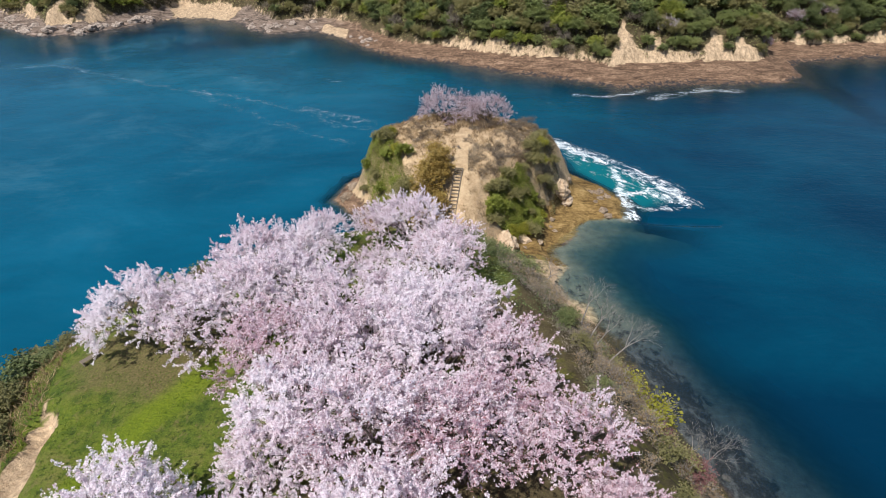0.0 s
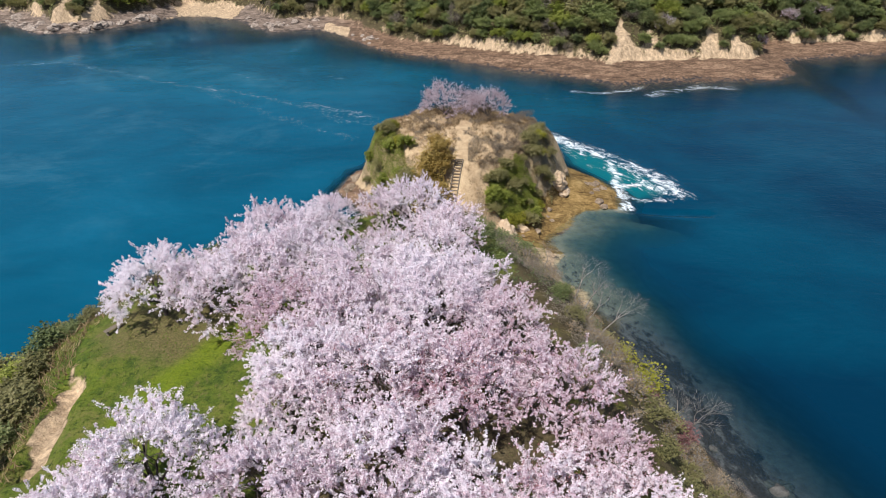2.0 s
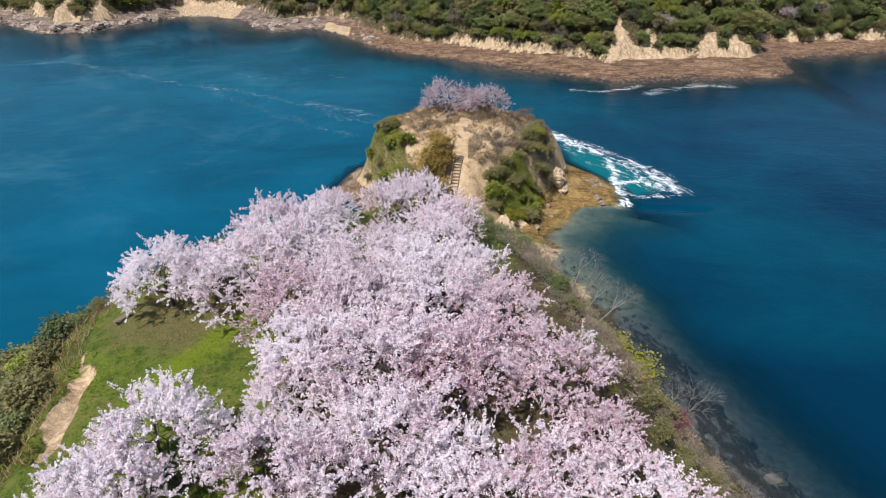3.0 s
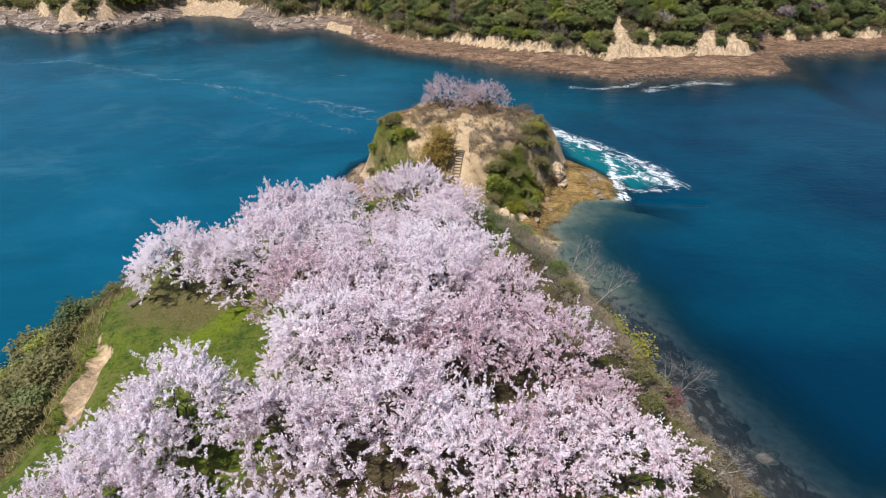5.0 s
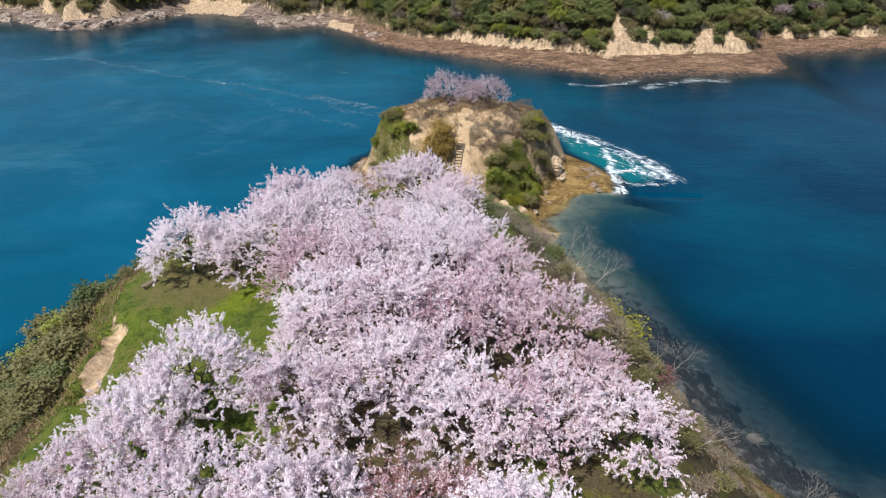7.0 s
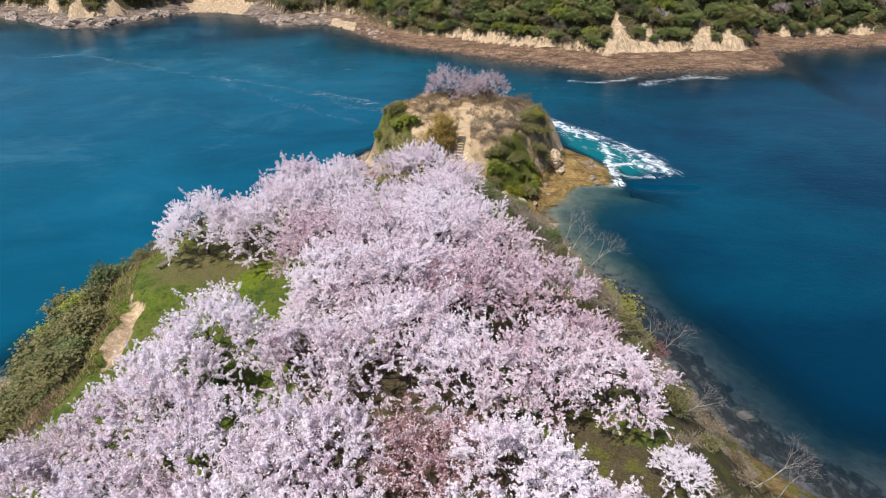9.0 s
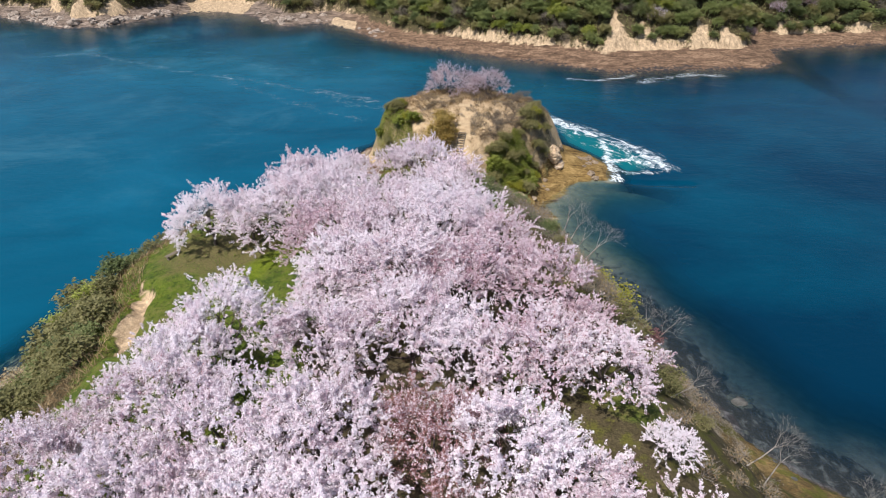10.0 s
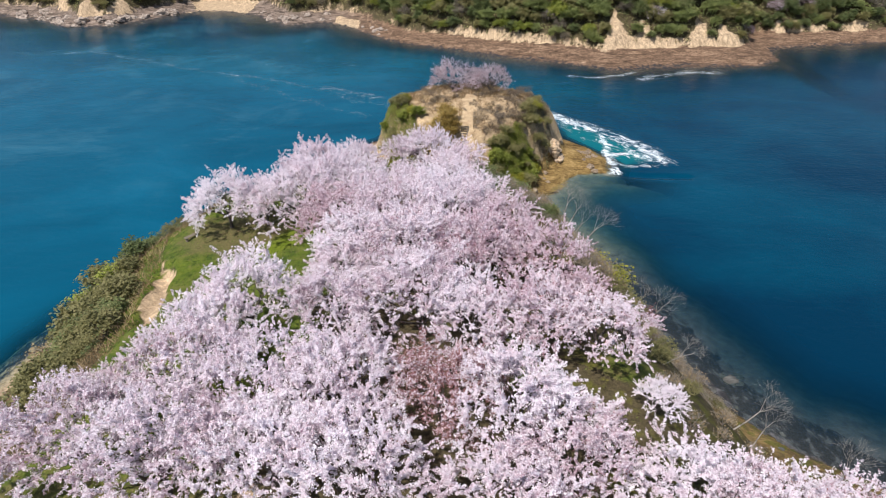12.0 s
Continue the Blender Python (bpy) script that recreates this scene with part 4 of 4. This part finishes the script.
set_down(FAR_CHERRY, [(24, 196, 0.7, 0), (4, 204, 0.65, 1), (66, 197, 0.75, 0), (82, 196, 0.7, 0), (104, 199, 0.8, 0), (59.5, 180, 0.75, 1), (71, 190, 0.8, 0), (58, 195, 0.75, 0), (114, 203, 0.85, 0), (111, 206, 0.8, 0), (46, 192, 0.7, 1), (91, 188, 0.7, 0), (38, 186, 0.45, 1), (-12, 208, 0.6, 0)],
         ["Mauve wild cherry in thin blossom on the wooded far slope", "Pale wild cherry with sparse blossom on the far slope"], "cherry tree", "far wild cherries")

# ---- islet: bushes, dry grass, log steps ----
# the olive bush takes the lightened leaf, brightness put into its colour
GREENS = [shrub("bush", 301, FRESH_GREEN, leaves=75, leaf_size=0.085), shrub("bush", 302, YELLOW, leaves=60, leaf_size=0.075), shrub("bush", 303, LIT_OLIVE, leaves=60, leaf_size=0.075)]
GREEN_WORDS = ["Bright green leafy bush on the slope", "Yellow-green bush on the slope", "Olive-brown bush on the slope"]
FLANK_R = [(4.6, 76.3), (5.2, 79.5), (8.6, 82.6), (11.8, 86.5), (13.3, 92.5), (15.0, 91), (14.4, 85), (12.2, 79.5), (8, 76)]
FLANK_L = [(-15, 91), (-13.5, 94), (-10.5, 92), (-9, 87), (-7, 82), (-5.5, 78.5), (-9, 77), (-13, 84)]
rng = random.Random(17)
bush_rows = [(5.5, 69, 1.5, 2), (7.8, 68, 1.4, 2), (4.2, 66, 1.3, 1), (6.6, 66, 1.2, 2)]
for flank, count, gap, weights in ((FLANK_R, 30, 1.25, (5, 1, 3)), (FLANK_L, 22, 1.3, (4, 1.6, 4))):
    xs, ys = zip(*flank)
    mine = []
    while len(mine) < count:
        x, y = rng.uniform(min(xs), max(xs)), rng.uniform(min(ys), max(ys))
        gap *= 0.9998
        if inside(flank, np.array([x]), np.array([y]))[0] > -0.5 and all(math.hypot(x - r[0], y - r[1]) > gap for r in mine):
            mine.append((x, y, rng.uniform(0.75, 1.5), rng.choices(range(3), weights if y < 83 or x < 0 else (0.4, 0.3, 4))[0]))
    bush_rows += mine
set_down(GREENS, bush_rows, GREEN_WORDS, "bush", "islet bushes", 0.15, 3)
GOLD = [shrub("bush", 305, GOLDEN, leaves=38, leaf_size=0.05, spiky=0.6)]
set_down(GOLD, [(x - 0.2, y - 1.4, s * 1.2, k) for x, y, s, k in [(-2.6, 78, 2.1, 0), (-3.9, 79.5, 2.0, 0), (-1.9, 80.5, 1.9, 0), (-3.6, 76.5, 2.0, 0), (-5.0, 78, 1.7, 0), (-2.6, 82.5, 2.0, 0), (-4, 82, 2.0, 0), (-3, 81.2, 2.3, 0), (-4.3, 80.8, 2.2, 0), (-2.0, 81.6, 1.9, 0), (-3.2, 84.5, 1.7, 0), (-1.7, 84, 1.5, 0), (-5.2, 80.5, 1.7, 0)]], "Golden-brown feathery bush beside the log steps", "bush", "golden bushes", 0.1, 4)

STEP_FROM, STEP_TO, STEPS = Vector((-1.2, 72.2, 0)), Vector((0.5, 81.8, 0)), 24
stair = tagged(new("log_steps"), "Weathered log steps climbing the tan islet slope", "steps")
way = (STEP_TO - STEP_FROM) / STEPS
turn = math.atan2(way.y, way.x) - math.pi / 2
zs = np.array([ground_z(*(STEP_FROM + way * k)[:2]) for k in range(STEPS + 1)])
zs = np.maximum.accumulate(np.convolve(np.pad(zs, 2, mode="edge"), np.ones(5) / 5, "valid"))
log_bm = bmesh.new()
bmesh.ops.create_cone(log_bm, cap_ends=True, segments=8, radius1=0.09, radius2=0.08, depth=1.05, matrix=Matrix.Rotation(math.pi / 2, 4, "Y"))
LOG = bm_mesh("log", log_bm, WOOD)
TREAD = bm_mesh("tread", box_bm(1.0, 0.34, 0.12, bevel=0.02), bpy.data.materials["dry_grass_blade"])
for k in range(STEPS + 1):
    p = STEP_FROM + way * k
    m = pose(p.x, p.y, zs[k] + 0.16, 0, 0, math.degrees(turn) + (k * 37 % 11 - 5) * 0.5)
    part("step_log", LOG, stair).matrix_basis = m
    part("tread", TREAD, stair).matrix_basis = m @ Matrix.Translation((0, 0.21, -0.03))


for side in (-0.56, 0.56):
    ends = [STEP_FROM + way * k + Vector((side * math.cos(turn), side * math.sin(turn), zs[k] + 0.2)) for k in range(STEPS + 1)]
    part("side_log", mesh_of("side_log", *tubes([(a, b, 0.07, 0.07, 0) for a, b in zip(ends, ends[1:])], 6), WOOD, True), stair)


def tufts(nr, x, y, z, tall, wide, lean=0.5):
    """Single bent blades, two facets each."""
    n = len(x)
    a = nr.uniform(0, 2 * np.pi, n)
    side = np.stack([np.cos(a), np.sin(a), np.zeros(n)], 1)
    tip = np.stack([nr.normal(size=n) * lean, nr.normal(size=n) * lean, np.ones(n)], 1)
    h, w = (tall * nr.uniform(0.5, 1.3, n))[:, None], (wide * nr.uniform(0.6, 1.3, n))[:, None]
    base = np.stack([x, y, z], 1)
    V = np.stack([base - side * w, base + side * w, base + tip * h * 0.55 + side * w * 0.7 + [0, 0, 0.02], base + tip * h], 1).reshape(-1, 3)
    b = np.arange(n)[:, None] * 4
    return V, np.concatenate([b + [0, 1, 2], b + [0, 2, 3]], 1).reshape(-1, 3)


def strew(nr, n, box, keep):
    x, y = nr.uniform(box[0], box[1], n), nr.uniform(box[2], box[3], n)
    k = keep(x, y)
    x, y = x[k], y[k]
    return x, y, height(x, y)


nr = np.random.default_rng(5)
x, y, z = strew(nr, 110000, (-34, 16, -6, 54), lambda x, y: (inside(PLATEAU, x, y) > 0.3) & (inside(SCAR, x, y) < -0.4) & (nr.uniform(size=len(x)) < 0.35 + 0.9 * smooth(-0.1, 0.2, fbm(x / 3, y / 3, 71))) & ((x < -13) | (nr.uniform(size=len(x)) < 0.06)))
tagged(new("lawn_grass", mesh_of("lawn_grass", *tufts(nr, x, y, z - 0.02, 0.10, 0.03, 0.9), BLADE)), "Short rough green turf on the plateau", "grass", kind="stuff")
x, y, z = strew(nr, 60000, (-14, 16, 70, 106), lambda x, y: (height(x, y) > 3.5) & (nr.uniform(size=len(x)) < 0.2 + 1.6 * smooth(0.0, 0.2, fbm(x / 2.5, y / 2.5, 72) + 0.08)) & (along([(-0.6, 72), (0.9, 84), (1.5, 92)], x, y) > 1.1))
tagged(new("dry_grass", mesh_of("dry_grass", *tufts(nr, x, y, z - 0.03, 0.42, 0.03, 0.8), DRY)), "Dry tan grass covering the islet hill", "grass", kind="stuff")
x, y, z = strew(nr, 30000, (-47, -26, 5, 50), lambda x, y: (inside(PLATEAU, x, y) < 0.8) & (inside(ISLAND, x, y) > 3) & (inside(SCAR, x, y) < -0.2))
tagged(new("slope_grass", mesh_of("slope_grass", *tufts(nr, x, y, z - 0.03, 0.45, 0.03, 0.7), DRY)), "Dry brown grass on the steep island slope", "grass", kind="stuff")

# low scrub between the trees and bushes
def scrub(name, n, box, keep, leaf, size, tall, label):
    x, y, z = strew(nr, n, box, keep)
    lump = np.clip(fbm(x / 2.2, y / 2.2, 81, 3) * 2 + 0.55, 0.1, 1)
    at = np.stack([x, y, z + tall * lump * np.sqrt(nr.uniform(0, 1, len(x)))], 1)
    tagged(new(name, mesh_of(name, *puffs(nr, at, size, 0.18, 0.75, 3.5), leaf)), label, "scrub", kind="stuff")


def far_slope(share, seed):
    def keep(x, y):
        e = far_inland(x, y) - bank_width(x) - 2.5 * fbm(x / 5, y / 20, 41)
        clear = np.zeros(len(x), bool)
        for bx, by, half, up in BLUFFS:
            clear |= np.abs(x - bx + 2.5 * fbm(x / 4, y / 4, 51)) / half + 0.8 * np.maximum(e, 0) / up < 0.9
        return (e > 0.9 + 2.5 * fbm(x / 3, y / 3, 83)) & (e < 24) & ~clear & (fbm(x / 6, y / 6, seed) + nr.uniform(-0.3, 0.3, len(x)) > share)
    return keep


scrub("hillside_scrub", 170000, (-180, 150, 160, 262), far_slope(0.0, 91), LIT_GREEN, 0.22, 2.1, "Dark green scrub covering the far slope")
scrub("hillside_scrub", 170000, (-180, 150, 160, 262), far_slope(0.02, 92), LIT_OLIVE, 0.22, 1.9, "Olive-brown scrub covering the far slope")
scrub("slope_scrub", 60000, (-48, -14, 6, 60), lambda x, y: (y > 18) & (inside(PLATEAU, x, y) < -2.8 - 0.8 * smooth(34, 26, y) + 3 * fbm(x / 4, y / 4, 84)) & (height(x, y) > 1.5) & (inside(SCAR, x, y) < -1.5) & (inside(ISLAND, x, y) > 5), EVERGREEN, 0.075, 1.0, "Olive scrub on the steep island slope")
scrub("slope_scrub", 28000, (-4, 20, 24, 64), lambda x, y: (inside(PLATEAU, x, y) < 2.6) & (x > 1) & (height(x, y) > np.where(y > 44, 9.0, 4.0)) & (y > 38) & (fbm(x / 3, y / 3, 98) > -0.06), EVERGREEN, 0.085, 1.5, "Dark green brush on the slope above the beach")
scrub("slope_scrub", 130000, (2, 26, 18, 66), lambda x, y: (inside(PLATEAU, x, y) < 0.5) & (x > 4) & (height(x, y) > np.where(y > 48, 5.2, 1.0)) & (fbm(x / 3, y / 3, 99) > -0.10 + 0.16 * smooth(30, 25, y)), GREY_BUD, 0.045, 1.7, "Grey-brown leafless brush on the slope above the beach")
scrub("slope_scrub", 16000, (-8, 30, 8, 62), lambda x, y: (inside(PLATEAU, x, y) < -1) & (height(x, y) > np.where(y > 46, 9.5, 3.5)) & (inside(ISLAND, x, y) > 1) & (fbm(x / 4, y / 4, 85) > np.where(y < 26, 0.3, -0.05)), OLIVE, 0.08, 1.3, "Olive-brown brush on the slope above the beach")

scrub("islet_scrub", 90000, (4, 17, 74, 83.5), lambda x, y: inside(FLANK_R, x, y) > 1.2 * fbm(x / 1.5, y / 1.5, 86), FRESH_GREEN, 0.075, 1.5, "Yellow-green scrub on the islet flank")
scrub("islet_scrub", 70000, (-16, -4, 76, 97), lambda x, y: inside(FLANK_L, x, y) > 1.6 * fbm(x / 1.5, y / 1.5, 87), FRESH_GREEN, 0.075, 1.3, "Yellow-green scrub on the islet flank")
scrub("islet_scrub", 40000, (-16, -4, 76, 97), lambda x, y: inside(FLANK_L, x, y) > -0.6 + 3 * fbm(x / 2, y / 2, 88), OLIVE, 0.07, 1.0, "Olive scrub on the islet flank")
scrub("islet_scrub", 40000, (3, 18, 73, 97), lambda x, y: (inside(FLANK_R, x, y) > -1.3 + 3 * fbm(x / 2, y / 2, 95)) & (y > 85 - 16 * fbm(x / 2, y / 2, 96)), OLIVE, 0.07, 1.1, "Olive scrub on the islet flank")
scrub("dry_thicket", 30000, (3, 18, 73, 97), lambda x, y: (inside(FLANK_R, x, y) > -2.2 + 4 * fbm(x / 2, y / 2, 97)) & (inside(FLANK_R, x, y) < 1) & (height(x, y) > 2.6), GREY_BUD, 0.05, 1.0, "Brown dry thicket on the islet flank")
scrub("dry_thicket", 60000, (12.5, 19, 82, 97), lambda x, y: (height(x, y) > 3.4) & (fbm(x / 1.6, y / 1.6, 94) > -0.08) & (np.hypot(x - 17.0, y - 91.8) > 2.6), GREY_BUD, 0.055, 1.0, "Brown dry thicket on the islet flank")
scrub("dry_thicket", 60000, (1.8, 15, 80, 100), lambda x, y: (inside(CROWN, x, y) > -1.5) & (fbm(x / 1.6, y / 1.6, 89) > 0.03), GREY_BUD, 0.055, 0.7, "Brown dry thicket on the islet top")
scrub("dry_thicket", 30000, (-9, 2, 86, 102), lambda x, y: (inside(CROWN, x, y) > -0.5) & (fbm(x / 1.6, y / 1.6, 90) > 0.09), GREY_BUD, 0.055, 0.5, "Brown dry thicket on the islet top")

# dry brushwood on the islet
BRUSHES = [shrub("dry_brush", 311, DRY, leaves=8, leaf_size=0.05), shrub("dry_brush", 312, DRY, leaves=0)]
rng = random.Random(12)
rows = []
while len(rows) < 95:
    x, y = rng.uniform(-8, 13), rng.uniform(80, 101)
    if inside(CROWN, np.array([x]), np.array([y]))[0] > -2.5 and abs(x - 0.6) > 1.6 and (x > 2 or y > 88):
        rows.append((x, y, rng.uniform(0.35, 0.8) * (1.35 if x > 3 else 1), rng.randrange(2)))
set_down(BRUSHES, rows, "Low leafless brown brushwood on the dry islet hill", "brushwood", "islet brushwood", 0.08, 6)

# ---- island slopes: shrubs, bare trees ----
SLOPE = [shrub("bush", 321, OLIVE, leaves=34, leaf_size=0.082), shrub("bush", 322, EVERGREEN, leaves=34, leaf_size=0.082), shrub("bush", 323, DRY, leaves=14, leaf_size=0.06), shrub("bush", 324, FRESH_GREEN, leaves=55, leaf_size=0.07)]
SLOPE_WORDS = ["Olive-green bush in the dense thicket on the slope", "Dark evergreen bush in the thicket on the slope", "Half-bare brown bush on the slope", "Fresh green bush on the slope"]
rng = random.Random(21)
rows = []
tries = 0
while len(rows) < 130 and tries < 6000:
    tries += 1
    x, y = rng.uniform(-47, -15), rng.uniform(3, 58)
    p, d = float(inside(PLATEAU, np.array([x]), np.array([y]))[0]), float(inside(ISLAND, np.array([x]), np.array([y]))[0])
    if p < -1.3 and d > (7.5 if y < 37 else 5.5) and inside(SCAR, np.array([x]), np.array([y]))[0] < -1.4 and y > 19 and (p < -2.6 or y > 34) and all(math.hypot(x - r[0], y - r[1]) > 1.6 for r in rows):
        rows.append((x, y, rng.uniform(1.0, 1.65) * (0.55 if p > -2.5 else 0.85 if d < 7 else 1.2 if p < -6 else 1.0), 2 if p > -3 and rng.random() < 0.3 else rng.choices(range(4), (4, 4, 1.2, 0.6))[0]))
set_down(SLOPE, rows, SLOPE_WORDS, "bush", "bushes on the island's outer slope", 0.2, 8)
rows = []
tries = 0
while len(rows) < 125 and tries < 6000:
    tries += 1
    x, y = rng.uniform(-6, 27), rng.uniform(2, 62)
    p, d = float(inside(PLATEAU, np.array([x]), np.array([y]))[0]), float(inside(ISLAND, np.array([x]), np.array([y]))[0])
    s = d / max(d - p, 0.01)
    if p < -0.4 and d > 2.2 and s > (0.52 if y < 24 else 0.3 if y < 49 else 0.8) and rng.random() < (0.05 if y < 26 else 1) and all(math.hypot(x - r[0], y - r[1]) > 1.25 for r in rows):
        rows.append((x, y, rng.uniform(0.6, 1.15), rng.choices(range(4), (1.2, 2.4, 5.0, 0.1) if y > 42 else (1.2, 0.5, 6.0, 0.0))[0]))
rows += [(4.8, 56, 1.2, 1), (5.7, 53, 1.3, 1), (6.6, 50, 1.3, 1), (4.5, 58.3, 1.1, 1), (5.6, 60.5, 0.9, 1)]
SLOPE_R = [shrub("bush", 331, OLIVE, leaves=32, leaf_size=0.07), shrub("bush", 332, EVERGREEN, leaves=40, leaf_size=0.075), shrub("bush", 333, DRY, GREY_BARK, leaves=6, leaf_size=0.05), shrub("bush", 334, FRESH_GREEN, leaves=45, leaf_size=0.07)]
set_down(SLOPE_R, rows, SLOPE_WORDS, "bush", "bushes above the beach", 0.2, 9)
SPECIAL = [shrub("bush", 341, YELLOW, GREY_BARK, leaves=15, leaf_size=0.075), shrub("bush", 342, PINK_TWIG, GREY_BARK, leaves=30, leaf_size=0.06)]
set_down(SPECIAL, [(14.8, 32.6, 1.6, 0), (16.2, 34.2, 1.3, 0), (13.8, 30.6, 1.1, 0), (13.6, 35.4, 1.3, 0), (16.5, 28, 1.3, 1), (14.2, 30, 1.0, 1)], ["Yellow-green leafing shrub on the slope above the beach", "Pinkish half-bare shrub on the slope above the beach"], "bush", "coloured shrubs", 0.2, 10)

for k, (x, y, lean, size) in enumerate([(14.6, 17.4, (1.9, 0.35), 0.56), (20.2, 15.2, (1.2, 0.3), 0.76), (22.6, 16, (0.5, 0.3), 0.7), (10.4, 37.4, (0.4, 0.1), 0.8), (11.6, 35.8, (0.6, 0.0), 0.85), (10.2, 39.6, (0.3, 0.3), 0.8), (11.0, 38.2, (0.7, 0.2), 0.7), (15.6, 28.6, (0.5, 0.2), 0.6), (27, 12.5, (0.4, 0.2), 0.9), (30, 11, (0.6, 0.1), 1.0), (17.6, 31, (0.5, -0.2), 0.9), (10.5, 62, (0.5, 0.2), 0.9)]):
    tree = bare_tree("bare_tree", 401 + k, lean)
    tree.matrix_basis = pose(x, y, ground_z(x, y) - 0.2) @ Matrix.Diagonal((size, size, size, 1))
    tagged(tree, "Leafless grey tree leaning out over the shore", "tree", "bare shore trees")

# ---- outcrops of the islet ----
def outcrop(seed, x, y, z, size, tilt):
    """A worn buttress of pale rock standing out of the slope."""
    bm = bmesh.new()
    bmesh.ops.create_icosphere(bm, subdivisions=4, radius=1)
    off = Vector((seed * 2.3, seed * 1.1, 0))
    for v in bm.verts:
        c = v.co.copy()
        v.co *= 1 + 0.35 * noise.fractal(c * 1.3 + off, 0.8, 2.1, 4)
        v.co.x += 0.10 * noise.noise(Vector((c.z * 5, seed, 0)))
        v.co.xy *= 1.15 - 0.45 * max(0.0, c.z)
    ob = new("rock_outcrop", bm_mesh("rock_outcrop", bm, SANDSTONE))
    ob.matrix_basis = pose(x, y, z, tilt, 0, seed * 40) @ Matrix.Diagonal((*size, 1))
    tagged(ob, "Pale tan sandstone outcrop at the foot of the islet", "rock", "islet outcrops")


outcrop(1, 16.6, 88.6, ground_z(16.6, 88.6) - 0.4, (1.5, 1.3, 1.7), 14)
outcrop(2, 18.0, 89.2, ground_z(18.0, 89.2) - 0.4, (1.6, 1.0, 0.9), 8)
outcrop(3, 7.2, 74.9, ground_z(7.2, 74.9) - 0.2, (1.9, 1.4, 1.7), 10)
outcrop(4, 9.4, 77.6, ground_z(9.4, 77.6) - 0.3, (1.5, 1.1, 1.1), 10)


# ---- benches on the lawn ----
def bench(x, y, turn):
    root = tagged(new("bench"), "Low weathered wooden bench on the grass", "bench", "benches")
    z = ground_z(x, y)
    root.matrix_basis = pose(x, y, z, 0, 0, turn)
    for k in range(3):
        part("seat_plank", bm_mesh("seat_plank", box_bm(1.5, 0.13, 0.05, (0, (k - 1) * 0.145, 0.36)), WOOD), root)
    for sx in (-0.55, 0.55):
        part("leg", bm_mesh("leg", box_bm(0.12, 0.36, 0.43, (sx, 0, 0.115)), WOOD), root)


bench(-26.7, 33.5, 58)
bench(-15.1, 6.8, 12)


def notice_board(x, y, turn):
    root = tagged(new("notice_board"), "Pale grey notice board on two posts under the cherry trees", "sign")
    root.matrix_basis = pose(x, y, ground_z(x, y), 0, 0, turn)
    part("panel", bm_mesh("panel", box_bm(0.5, 0.05, 0.95, (0, 0, 0.85), 0.01), BOARD), root)
    for sx in (-0.21, 0.21):
        part("post", bm_mesh("post", box_bm(0.07, 0.07, 1.5, (sx, 0.062, 0.6), 0.01), WOOD), root)


notice_board(-12.9, 25.6, 6)

# ---- loose rocks ----
def boulder(name, seed, material):
    bm = bmesh.new()
    bmesh.ops.create_icosphere(bm, subdivisions=3, radius=1)
    off = Vector((seed * 3.1, seed * 1.7, 0))
    for v in bm.verts:
        c = v.co.copy()
        v.co *= 1 + 0.45 * noise.fractal(c * 1.1 + off, 0.8, 2.1, 4) - 0.12 * abs(noise.noise(c * 3 + off))
        v.co.z = v.co.z * 0.6
    return new(name, bm_mesh(name, bm, material))


STONES = [boulder("boulder", 1, SHORE_ROCK), boulder("boulder", 2, SHORE_ROCK), boulder("boulder", 3, GREY_ROCK), boulder("boulder", 4, GREY_ROCK), boulder("boulder", 5, PALE_ROCK), boulder("boulder", 6, PALE_ROCK)]
rng = random.Random(33)
rows = [(13.6, 64, 0.75, 0), (29.5, 32.6, 1.0, 2), (30.3, 33.4, 0.7, 3), (28.9, 33.3, 0.6, 3), (18.4, 91.6, 0.5, 0), (24.5, 86.8, 0.7, 0), (-18, 91, 1.2, 1), (-17, 94, 1.3, 0)]
for k in range(110):
    x = rng.uniform(-175, -25)
    y = float(np.interp(x, FAR_X, FAR_Y)) + rng.uniform(0.5, 7)
    if abs(x + 95) > 17 and abs(x + 42) > 7:
        rows.append((x, y, rng.uniform(0.6, 1.5) * (1.5 if x < -110 else 1), 4 + rng.randrange(2)))
for k in range(14):
    u = rng.random()
    x, y = 20 + 12 * u + rng.uniform(-2.5, 1), 47 - 25 * u + rng.uniform(-1, 1)
    rows.append((x, y, rng.uniform(0.2, 0.5), 2 + rng.randrange(2)))
for k in range(45):
    x, y = rng.uniform(9, 27), rng.uniform(74, 95)
    if 0.0 < ground_z(x, y) < 3:
        rows.append((x, y, rng.uniform(0.25, 0.8), rng.randrange(2)))
for k in range(14):
    rows.append((-49 + rng.uniform(-4, 2), rng.uniform(26, 40), rng.uniform(0.25, 0.6), 2 + rng.randrange(2)))
set_down(STONES, rows, ["Brown weathered shore boulder", "Brown weathered shore boulder", "Grey reef boulder at the water's edge", "Grey reef boulder at the water's edge", "Pale pinkish-grey rock on the far shore", "Pale pinkish-grey rock on the far shore"], "boulder", "shore boulders", 0.1, 14)
